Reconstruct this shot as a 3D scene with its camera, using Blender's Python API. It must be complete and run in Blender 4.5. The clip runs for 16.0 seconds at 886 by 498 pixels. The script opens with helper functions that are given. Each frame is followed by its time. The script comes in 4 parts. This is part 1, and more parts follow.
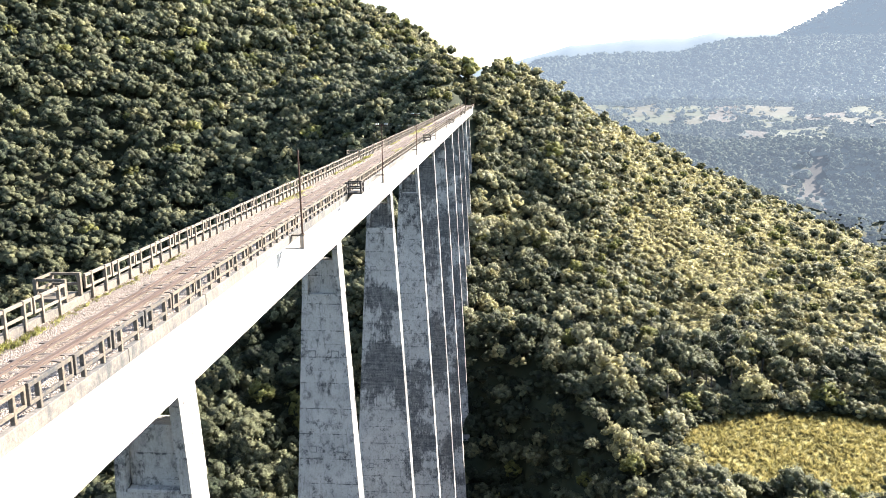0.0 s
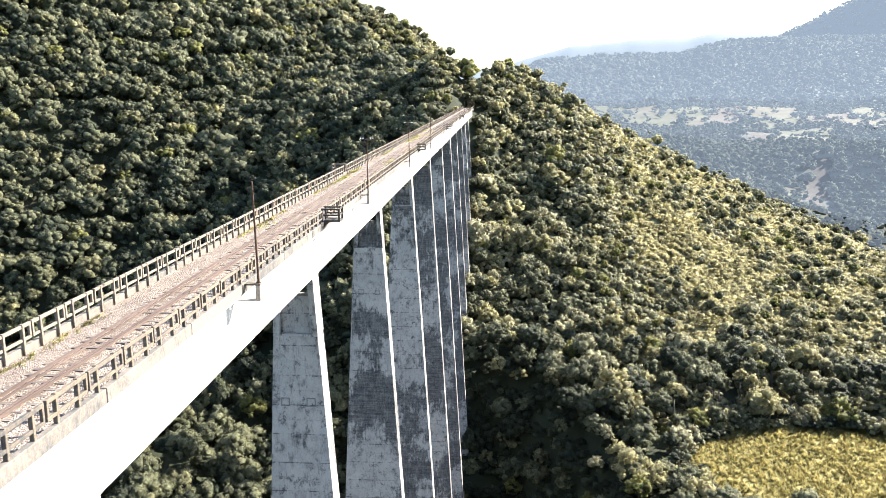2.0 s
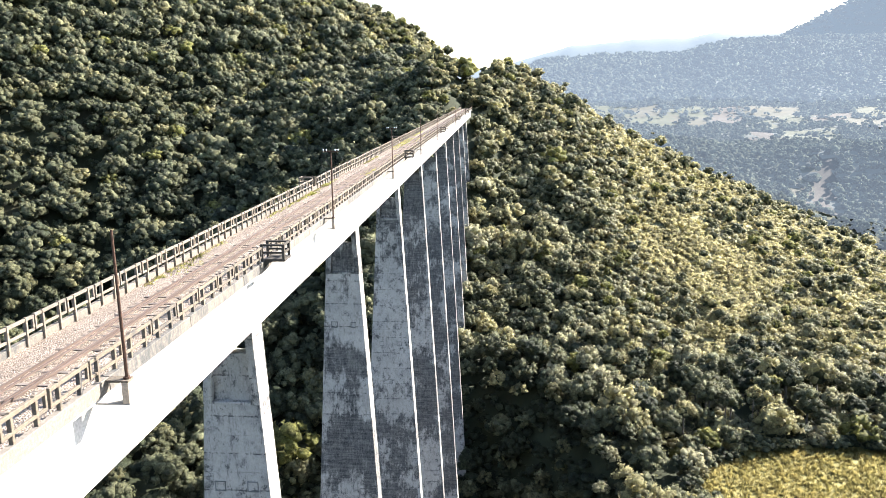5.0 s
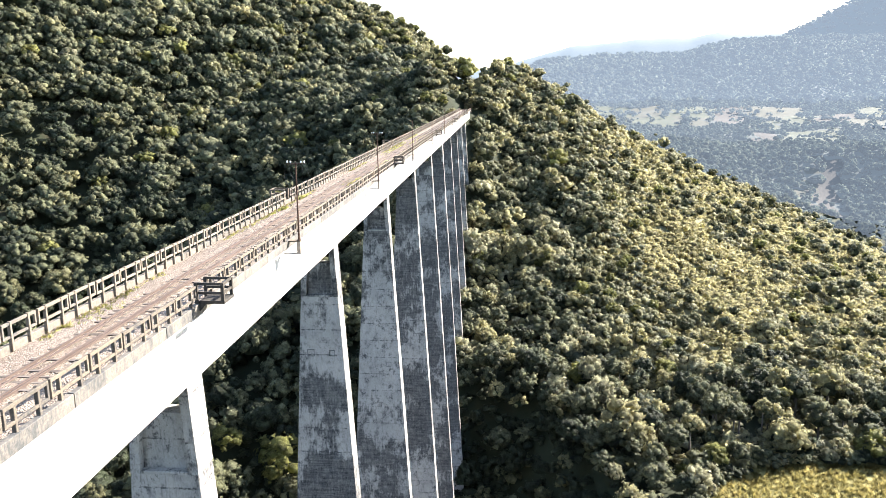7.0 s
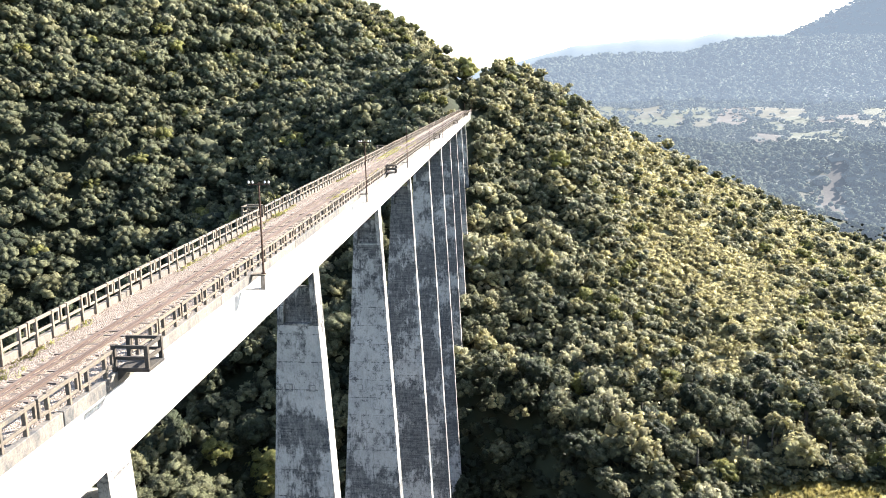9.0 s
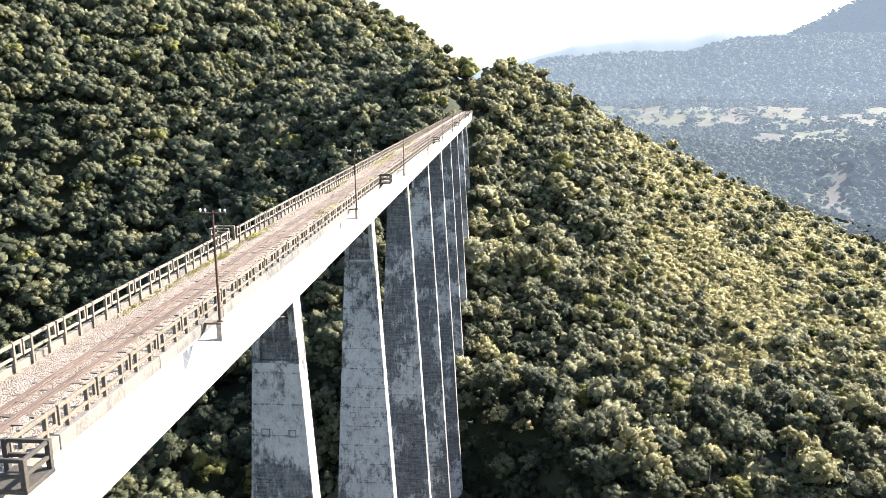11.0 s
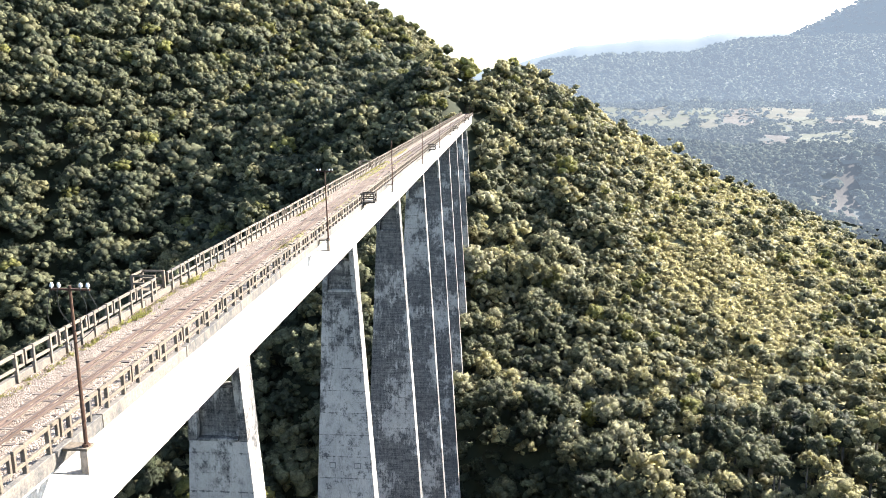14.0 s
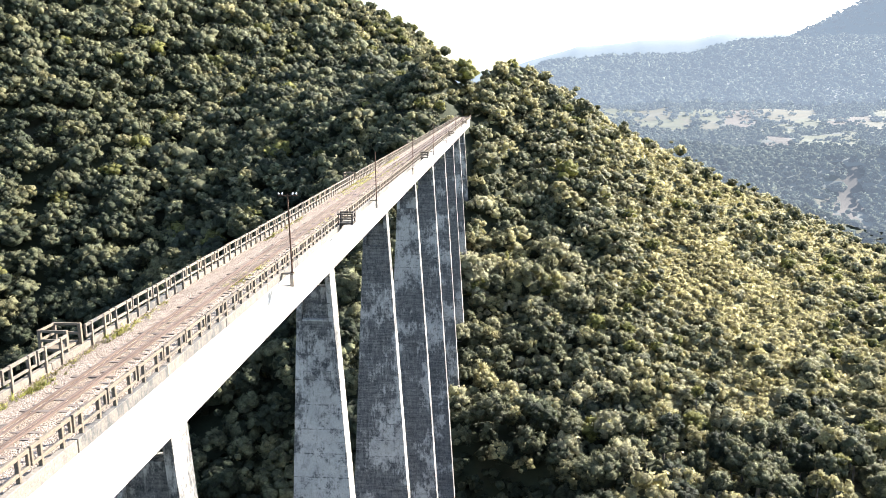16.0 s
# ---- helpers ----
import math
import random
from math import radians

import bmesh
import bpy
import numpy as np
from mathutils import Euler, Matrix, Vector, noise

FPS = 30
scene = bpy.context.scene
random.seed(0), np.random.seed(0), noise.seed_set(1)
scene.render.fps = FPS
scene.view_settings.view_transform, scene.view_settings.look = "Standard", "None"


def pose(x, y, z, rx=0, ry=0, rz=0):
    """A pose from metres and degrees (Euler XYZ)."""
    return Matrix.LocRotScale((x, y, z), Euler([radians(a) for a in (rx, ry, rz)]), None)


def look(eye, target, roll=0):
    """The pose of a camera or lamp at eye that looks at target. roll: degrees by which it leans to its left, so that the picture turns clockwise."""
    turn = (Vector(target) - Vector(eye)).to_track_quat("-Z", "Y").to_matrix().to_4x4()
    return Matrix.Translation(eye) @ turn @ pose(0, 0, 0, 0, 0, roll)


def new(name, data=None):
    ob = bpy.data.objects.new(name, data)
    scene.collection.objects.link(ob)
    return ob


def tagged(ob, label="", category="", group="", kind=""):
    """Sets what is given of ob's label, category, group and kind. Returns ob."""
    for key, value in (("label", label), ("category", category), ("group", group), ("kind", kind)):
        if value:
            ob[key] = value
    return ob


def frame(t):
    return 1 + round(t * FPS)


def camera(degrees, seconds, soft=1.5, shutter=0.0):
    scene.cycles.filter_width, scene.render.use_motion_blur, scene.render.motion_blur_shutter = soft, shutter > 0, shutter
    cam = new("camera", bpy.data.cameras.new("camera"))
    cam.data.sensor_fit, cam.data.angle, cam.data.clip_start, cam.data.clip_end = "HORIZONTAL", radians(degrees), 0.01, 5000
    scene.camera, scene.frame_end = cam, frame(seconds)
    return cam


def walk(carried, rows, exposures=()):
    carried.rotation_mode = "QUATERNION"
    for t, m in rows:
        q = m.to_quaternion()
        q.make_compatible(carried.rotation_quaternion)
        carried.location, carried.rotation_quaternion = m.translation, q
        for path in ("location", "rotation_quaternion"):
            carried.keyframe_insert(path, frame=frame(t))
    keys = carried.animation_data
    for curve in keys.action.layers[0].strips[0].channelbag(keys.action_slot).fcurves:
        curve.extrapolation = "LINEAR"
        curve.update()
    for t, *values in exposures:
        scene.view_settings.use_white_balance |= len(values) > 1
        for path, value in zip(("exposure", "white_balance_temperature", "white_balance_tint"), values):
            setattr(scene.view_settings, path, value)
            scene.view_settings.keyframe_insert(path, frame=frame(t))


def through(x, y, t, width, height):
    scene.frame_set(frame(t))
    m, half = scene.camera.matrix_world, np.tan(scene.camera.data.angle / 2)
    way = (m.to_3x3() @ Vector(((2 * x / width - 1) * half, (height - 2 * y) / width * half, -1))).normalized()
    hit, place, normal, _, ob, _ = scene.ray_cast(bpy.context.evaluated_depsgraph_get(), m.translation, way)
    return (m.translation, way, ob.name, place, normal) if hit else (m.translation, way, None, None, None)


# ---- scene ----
cam = camera(60.0, 16.0, soft=0.8)
EXPOSURE = 2.35
PATH = [
    (0, (0.068, -0.187, 9.097), (-0.072, 1.766, 8.687), -0.2),
    (0.5, (0.121, 2.005, 9.321), (-0.019, 3.957, 8.911), -0.2),
    (1, (0.137, 4.249, 9.584), (-0.003, 6.201, 9.174), -0.2),
    (1.5, (0.175, 6.537, 9.805), (0.035, 8.489, 9.395), -0.2),
    (2, (0.243, 8.787, 10.035), (0.102, 10.74, 9.626), -0.2),
    (2.5, (0.277, 11.021, 10.12), (0.136, 12.973, 9.71), -0.3),
    (3, (0.378, 13.297, 10.136), (0.236, 15.249, 9.726), -0.3),
    (3.5, (0.386, 15.621, 10.113), (0.244, 17.574, 9.703), -0.3),
    (4, (0.473, 17.943, 10.119), (0.331, 19.895, 9.71), -0.3),
    (6.5, (1.305, 29.384, 9.943), (1.161, 31.337, 9.534), -0.3),
    (7, (1.399, 31.518, 10.16), (1.254, 33.47, 9.752), -0.3),
    (7.5, (1.493, 33.629, 10.402), (1.347, 35.581, 9.995), -0.3),
    (8, (1.492, 35.77, 10.478), (1.346, 37.722, 10.07), -0.2),
    (8.5, (1.532, 37.681, 10.538), (1.386, 39.634, 10.131), -0.2),
    (9, (1.537, 39.627, 10.633), (1.389, 41.579, 10.224), -0.2),
    (11.5, (1.016, 50.477, 10.98), (0.865, 52.429, 10.57), -0.3),
    (12, (0.984, 52.63, 11.005), (0.833, 54.582, 10.596), -0.2),
    (12.5, (0.981, 54.707, 11.011), (0.83, 56.659, 10.603), -0.2),
    (13, (1.059, 56.638, 11.194), (0.906, 58.59, 10.786), -0.3),
    (13.5, (1.095, 58.643, 11.281), (0.941, 60.596, 10.874), -0.3),
    (14, (1.173, 60.646, 11.376), (1.018, 62.598, 10.968), -0.3),
    (14.5, (1.324, 62.719, 11.517), (1.169, 64.671, 11.109), -0.3),
    (15, (1.462, 64.88, 11.655), (1.307, 66.832, 11.248), -0.3),
    (15.5, (1.66, 66.871, 11.83), (1.506, 68.823, 11.424), -0.3),
    (16, (1.914, 68.675, 12.111), (1.758, 70.627, 11.705), -0.3),
]
walk(cam, [(t, look(eye, target, roll)) for t, eye, target, roll in PATH], exposures=((0.0, EXPOSURE), (16.0, EXPOSURE)))

# ---- world, sun ----
SUN_AZ, SUN_EL = radians(53), radians(30)      # azimuth to the right of the bridge's axis
world = bpy.data.worlds.new("world")
scene.world = world
world.use_nodes = True
wn = world.node_tree.nodes
sky = wn.new("ShaderNodeTexSky")
sky.sky_type, sky.sun_disc = "NISHITA", False
sky.sun_elevation, sky.sun_rotation = SUN_EL, SUN_AZ
sky.air_density, sky.dust_density, sky.ozone_density = 1.0, 1.2, 1.0
wn["Background"].inputs["Strength"].default_value = 0.098
world.node_tree.links.new(sky.outputs[0], wn["Background"].inputs[0])
sun = new("sun", bpy.data.lights.new("sun", "SUN"))
sun.data.energy, sun.data.angle, sun.data.color = 5.2, radians(0.6), (1.0, 0.945, 0.86)
sun.matrix_world = look((math.sin(SUN_AZ) * math.cos(SUN_EL), math.cos(SUN_AZ) * math.cos(SUN_EL), math.sin(SUN_EL)), (0, 0, 0))


# ---- materials ----
def material(name, rough=0.8, metal=0.0):
    m = bpy.data.materials.new(name)
    m.use_nodes = True
    b = m.node_tree.nodes["Principled BSDF"]
    b.inputs["Roughness"].default_value, b.inputs["Metallic"].default_value = rough, metal
    b.inputs["Specular IOR Level"].default_value = 0.3
    return m, m.node_tree.nodes, m.node_tree.links, b


def place_node(n, l, scale):
    g = n.new("ShaderNodeNewGeometry")
    mp = n.new("ShaderNodeMapping")
    mp.inputs["Scale"].default_value = scale
    l.new(g.outputs["Position"], mp.inputs["Vector"])
    return mp.outputs[0]


def noise_node(n, l, vec, scale, detail=4, rough=0.55):
    t = n.new("ShaderNodeTexNoise")
    t.inputs["Scale"].default_value, t.inputs["Detail"].default_value, t.inputs["Roughness"].default_value = scale, detail, rough
    l.new(vec, t.inputs["Vector"])
    return t.outputs["Fac"]


def ramp_node(n, l, fac, stops):
    r = n.new("ShaderNodeValToRGB")
    e = r.color_ramp.elements
    while len(e) < len(stops):
        e.new(0.5)
    for k, (p, c) in enumerate(stops):
        e[k].position = p
        e[k].color = (*c, 1) if len(c) == 3 else c
    l.new(fac, r.inputs[0])
    return r.outputs[0]


def mix_node(n, l, fac, a, b, blend="MIX"):
    m = n.new("ShaderNodeMix")
    m.data_type, m.blend_type = "RGBA", blend
    for sock, v in ((m.inputs[0], fac), (m.inputs[6], a), (m.inputs[7], b)):
        if isinstance(v, (int, float)):
            sock.default_value = v
        elif isinstance(v, tuple):
            sock.default_value = (*v, 1)
        else:
            l.new(v, sock)
    return m.outputs[2]


def math_node(n, l, op, a, b=0.0):
    m = n.new("ShaderNodeMath")
    m.operation = op
    for k, v in enumerate((a, b)):
        if isinstance(v, (int, float)):
            m.inputs[k].default_value = v
        else:
            l.new(v, m.inputs[k])
    return m.outputs[0]


def bump_node(n, l, b, height, strength, distance):
    u = n.new("ShaderNodeBump")
    u.inputs["Strength"].default_value, u.inputs["Distance"].default_value = strength, distance
    l.new(height, u.inputs["Height"])
    l.new(u.outputs[0], b.inputs["Normal"])


def grey(v, warm=0.0):
    return (v * (1 + warm), v, v * (1 - warm))


def concrete(name, light, dark, amount, streak=0.07, warm=0.02):
    """Weathered cast concrete: cloudy tone, dark runs down the face, fine pits."""
    m, n, l, b = material(name, 0.88)
    oi = n.new("ShaderNodeObjectInfo")
    vec = place_node(n, l, (1, 1, 1))
    shift = n.new("ShaderNodeVectorMath")                 # each piece takes its own stains
    shift.operation = "ADD"
    cb = n.new("ShaderNodeCombineXYZ")
    l.new(math_node(n, l, "MULTIPLY", oi.outputs["Random"], 40.0), cb.inputs[2])
    l.new(vec, shift.inputs[0])
    l.new(cb.outputs[0], shift.inputs[1])

    def stretched(scale):
        mp = n.new("ShaderNodeMapping")
        mp.inputs["Scale"].default_value = scale
        l.new(shift.outputs[0], mp.inputs["Vector"])
        return mp.outputs[0]

    cloud = noise_node(n, l, vec, 0.35, 5, 0.6)
    runs = noise_node(n, l, stretched((2.6, 2.6, streak)), 1.0, 7, 0.72)
    zones = noise_node(n, l, stretched((0.06, 0.06, 0.15)), 1.0, 5, 0.6)
    blot = noise_node(n, l, stretched((0.55, 0.55, 0.4)), 1.0, 6, 0.72)
    fine = noise_node(n, l, vec, 9.0, 4, 0.7)
    col = mix_node(n, l, cloud, grey(light * 0.8, warm), grey(light * 1.1, warm))
    drips = noise_node(n, l, stretched((7.0, 7.0, streak * 2.2)), 1.0, 5, 0.75)
    spread = math_node(n, l, "ADD", math_node(n, l, "MULTIPLY", zones, 0.62), math_node(n, l, "MULTIPLY", blot, 0.38))
    zone = ramp_node(n, l, spread, [(0.56 - 0.12 * amount, (0, 0, 0)), (0.70 - 0.14 * amount, (1, 1, 1))])
    spots = noise_node(n, l, shift.outputs[0], 1.7, 6, 0.7)
    run = math_node(n, l, "ADD", math_node(n, l, "MULTIPLY", runs, 0.42), math_node(n, l, "MULTIPLY", drips, 0.25))
    run = ramp_node(n, l, math_node(n, l, "ADD", run, math_node(n, l, "MULTIPLY", spots, 0.33)), [(0.45, (0, 0, 0)), (0.56, (1, 1, 1))])
    mask = math_node(n, l, "ADD", math_node(n, l, "MULTIPLY", zone, math_node(n, l, "ADD", math_node(n, l, "MULTIPLY", run, 0.55), 0.42)), math_node(n, l, "MULTIPLY", run, 0.25 * amount))
    mask = math_node(n, l, "MINIMUM", mask, 0.95)
    col = mix_node(n, l, mask, col, grey(dark, -0.01))
    col = mix_node(n, l, 0.5, col, ramp_node(n, l, fine, [(0.32, grey(0.3)), (0.62, grey(1.0))]), "MULTIPLY")
    l.new(col, b.inputs["Base Color"])
    bump_node(n, l, b, fine, 0.5, 0.03)
    return m


def pier_concrete(name, clean):
    """Pale cast concrete in lifts: broad sooty zones that feather into runs, specks of lichen, broken dark joints."""
    m, n, l, b = material(name, 0.9)
    oi = n.new("ShaderNodeObjectInfo")
    pos = place_node(n, l, (1, 1, 1))
    cb = n.new("ShaderNodeCombineXYZ")
    l.new(math_node(n, l, "MULTIPLY", oi.outputs["Random"], 60.0), cb.inputs[2])
    l.new(math_node(n, l, "MULTIPLY", oi.outputs["Random"], 17.0), cb.inputs[0])
    shift = n.new("ShaderNodeVectorMath")
    shift.operation = "ADD"
    l.new(pos, shift.inputs[0])
    l.new(cb.outputs[0], shift.inputs[1])

    def spread(scale, detail, rough):
        mp = n.new("ShaderNodeMapping")
        mp.inputs["Scale"].default_value = scale
        l.new(shift.outputs[0], mp.inputs["Vector"])
        return noise_node(n, l, mp.outputs[0], 1.0, detail, rough)

    def times(a, k):
        return math_node(n, l, "MULTIPLY", a, k)

    def plus(*terms):
        total = terms[0]
        for t in terms[1:]:
            total = math_node(n, l, "ADD", total, t)
        return total

    def step(a, lo, hi):
        return ramp_node(n, l, a, [(lo, (0, 0, 0)), (hi, (1, 1, 1))])

    zones = spread((0.10, 0.10, 0.085), 3, 0.5)           # soot by the storey
    blots = spread((0.55, 0.55, 0.42), 6, 0.7)
    runs = spread((3.0, 3.0, 0.42), 7, 0.78)              # water runs
    threads = spread((9.0, 9.0, 1.7), 6, 0.78)
    grit = spread((7.0, 7.0, 6.0), 7, 0.8)
    patch = spread((1.5, 1.5, 1.1), 8, 0.8)
    bands = spread((0.30, 0.30, 3.6), 5, 0.7)             # each pour's own tone
    cloud = spread((0.4, 0.4, 0.3), 5, 0.65)
    col = mix_node(n, l, cloud, grey(0.26, 0.05), grey(0.60, 0.09))
    col = mix_node(n, l, times(step(patch, 0.50, 0.62), 0.35), col, grey(0.21, 0.03))
    # lifts: a joint every 2.6 m, wavering and broken, a fainter one between
    sp = n.new("ShaderNodeSeparateXYZ")
    l.new(pos, sp.inputs[0])
    level = plus(times(sp.outputs[2], 1 / 2.6), times(patch, 0.10))
    saw = math_node(n, l, "FRACT", level)
    joint = times(math_node(n, l, "LESS_THAN", saw, 0.040), step(patch, 0.44, 0.54))
    half_saw = math_node(n, l, "FRACT", plus(level, 0.5))
    faint = times(math_node(n, l, "LESS_THAN", half_saw, 0.014), step(blots, 0.46, 0.60))
    under = times(step(saw, 0.62, 1.0), step(plus(times(runs, 0.6), times(threads, 0.4)), 0.50, 0.60))   # drips hang below each joint
    field = plus(times(zones, 0.46), times(blots, 0.20), times(runs, 0.12), times(grit, 0.07), times(patch, 0.15))
    soot = step(field, clean - 0.014, clean + 0.024)
    thick = plus(times(step(plus(times(runs, 0.5), times(threads, 0.5)), 0.42, 0.58), 0.22), times(step(grit, 0.40, 0.58), 0.24), times(step(patch, 0.40, 0.60), 0.14), times(step(bands, 0.42, 0.58), 0.16), 0.36)
    lichen = times(step(plus(times(patch, 0.6), times(grit, 0.4)), 0.520, 0.560), step(blots, 0.38, 0.55))
    trace = times(step(plus(times(runs, 0.55), times(threads, 0.45)), 0.54, 0.60), 0.5)
    mask = math_node(n, l, "MAXIMUM", times(soot, thick), times(lichen, 0.78))
    mask = math_node(n, l, "MAXIMUM", mask, trace)
    mask = math_node(n, l, "MAXIMUM", mask, times(under, 0.5))
    mask = math_node(n, l, "MAXIMUM", mask, times(joint, 0.8))
    mask = math_node(n, l, "MAXIMUM", mask, times(faint, 0.55))
    lime = times(step(plus(times(runs, 0.4), times(patch, 0.6)), 0.57, 0.64), 0.35)
    col = mix_node(n, l, mask, col, (0.026, 0.028, 0.032))
    col = mix_node(n, l, times(lime, soot), col, grey(0.34))
    col = mix_node(n, l, 0.45, col, ramp_node(n, l, grit, [(0.34, grey(0.45)), (0.60, grey(1.0))]), "MULTIPLY")
    l.new(col, b.inputs["Base Color"])
    bump_node(n, l, b, math_node(n, l, "SUBTRACT", grit, joint), 0.6, 0.03)
    return m


def plain(name, a, c, scale, rough=0.8, metal=0.0, bump=0.3, stretch=(1, 1, 1)):
    m, n, l, b = material(name, rough, metal)
    vec = place_node(n, l, stretch)
    f1, f2 = noise_node(n, l, vec, scale, 5, 0.6), noise_node(n, l, vec, scale * 9, 3, 0.6)
    col = mix_node(n, l, ramp_node(n, l, f1, [(0.35, (0, 0, 0)), (0.65, (1, 1, 1))]), a, c)
    col = mix_node(n, l, 0.4, col, ramp_node(n, l, f2, [(0.3, grey(0.5)), (0.7, grey(1.0))]), "MULTIPLY")
    l.new(col, b.inputs["Base Color"])
    if bump:
        bump_node(n, l, b, f2, bump, 0.02)
    return m


def foliage(name, a, c, through=0.30, relief=1.3, rough=1.0):
    """Leaves: a tone that drifts from crown to crown, varies from spray to spray, and lets some sun through."""
    m, n, l, b = material(name, 0.66)
    b.inputs["Specular IOR Level"].default_value = 0.2
    g = n.new("ShaderNodeNewGeometry")
    drift = noise_node(n, l, place_node(n, l, (1, 1, 1)), 0.11, 3, 0.6)
    col = mix_node(n, l, ramp_node(n, l, drift, [(0.36, (0, 0, 0)), (0.64, (1, 1, 1))]), a, c)
    tone = ramp_node(n, l, g.outputs["Random Per Island"], [(0.0, grey(0.68)), (0.55, grey(1.0)), (1.0, (1.28, 1.28, 1.24))])
    col = mix_node(n, l, 1.0, col, tone, "MULTIPLY")
    grain = noise_node(n, l, place_node(n, l, (1, 1, 1)), 3.4, 5, 0.8)
    col = mix_node(n, l, 1.0, col, ramp_node(n, l, grain, [(0.36, grey(0.55)), (0.5, grey(1.0)), (0.63, grey(1.35))]), "MULTIPLY")
    clump = noise_node(n, l, place_node(n, l, (1, 1, 1)), 0.42, 4, 0.65)
    col = mix_node(n, l, 1.0, col, ramp_node(n, l, clump, [(0.37, grey(0.50)), (0.50, grey(1.05)), (0.64, grey(1.45))]), "MULTIPLY")
    l.new(col, b.inputs["Base Color"])
    leafy = noise_node(n, l, place_node(n, l, (1, 1, 1)), relief, 6, 0.8)
    bump_node(n, l, b, leafy, rough, 2.4 / relief)
    tr = n.new("ShaderNodeBsdfTranslucent")
    l.new(col, tr.inputs["Color"])
    mx = n.new("ShaderNodeMixShader")
    mx.inputs[0].default_value = through
    l.new(b.outputs[0], mx.inputs[1])
    l.new(tr.outputs[0], mx.inputs[2])
    l.new(mx.outputs[0], n["Material Output"].inputs["Surface"])
    return m


M_PIER = [pier_concrete(name, level) for name, level in (("pale pier concrete", 0.534), ("stained pier concrete", 0.505), ("sooty pier concrete", 0.476))]
M_GIRDER = concrete("girder concrete", 0.66, 0.34, 0.0)
M_KERB = concrete("kerb concrete", 0.190, 0.075, 0.9, streak=0.7, warm=0.16)
M_KERBWALL = concrete("weathered kerb concrete", 0.170, 0.070, 0.7, streak=0.7, warm=0.18)
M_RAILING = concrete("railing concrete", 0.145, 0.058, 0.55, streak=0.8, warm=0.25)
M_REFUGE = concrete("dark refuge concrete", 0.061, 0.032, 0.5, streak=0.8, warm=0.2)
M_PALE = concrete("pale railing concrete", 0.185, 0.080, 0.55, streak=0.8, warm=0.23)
M_BRACKET = concrete("bracket concrete", 0.340, 0.130, 0.5, warm=0.06)
M_UPRIGHT = concrete("rust-run concrete", 0.373, 0.130, 0.75, streak=0.6, warm=0.2)
M_RUST = plain("rusted steel", (0.055, 0.030, 0.021), (0.105, 0.056, 0.036), 6.0, 0.75, 0.2)
M_RAIL = plain("rail steel", (0.082, 0.058, 0.048), (0.140, 0.102, 0.086), 3.0, 0.6, 0.2, stretch=(1, 0.1, 1))
M_SLEEPER = plain("sleeper wood", (0.065, 0.049, 0.041), (0.194, 0.162, 0.142), 2.0, 0.9, stretch=(0.3, 4, 4))
M_PORCELAIN = plain("porcelain", (0.7, 0.7, 0.7), (0.82, 0.82, 0.8), 4.0, 0.25, bump=0)
M_WIRE = plain("wire", (0.041, 0.041, 0.041), (0.073, 0.069, 0.065), 4.0, 0.6, 0.5, bump=0)
M_PATCH = concrete("patch mortar", 0.243, 0.097, 0.9)
M_BARK = plain("bark", (0.09, 0.075, 0.06), (0.2, 0.18, 0.15), 1.5, 0.9, stretch=(2, 2, 0.4))
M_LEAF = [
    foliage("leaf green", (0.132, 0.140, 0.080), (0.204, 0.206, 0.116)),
    foliage("leaf dark and inner shade", (0.050, 0.062, 0.038), (0.080, 0.092, 0.054)),
    foliage("leaf olive", (0.365, 0.338, 0.184), (0.460, 0.424, 0.232), 0.5),
    foliage("leaf yellow", (0.220, 0.222, 0.076), (0.290, 0.284, 0.102), 0.5),
    foliage("leaf grey", (0.355, 0.340, 0.218), (0.450, 0.430, 0.280), 0.5),
    foliage("leaf bronze green", (0.200, 0.196, 0.106), (0.262, 0.252, 0.138), 0.4),
]
M_SCRUB = foliage("scrub leaf", (0.390, 0.360, 0.198), (0.500, 0.456, 0.255), 0.65)
M_WEED = foliage("weed blade", (0.40, 0.40, 0.12), (0.50, 0.47, 0.17), 0.6)
M_GRASS = foliage("grass blade", (0.27, 0.235, 0.085), (0.36, 0.30, 0.115), 0.5)


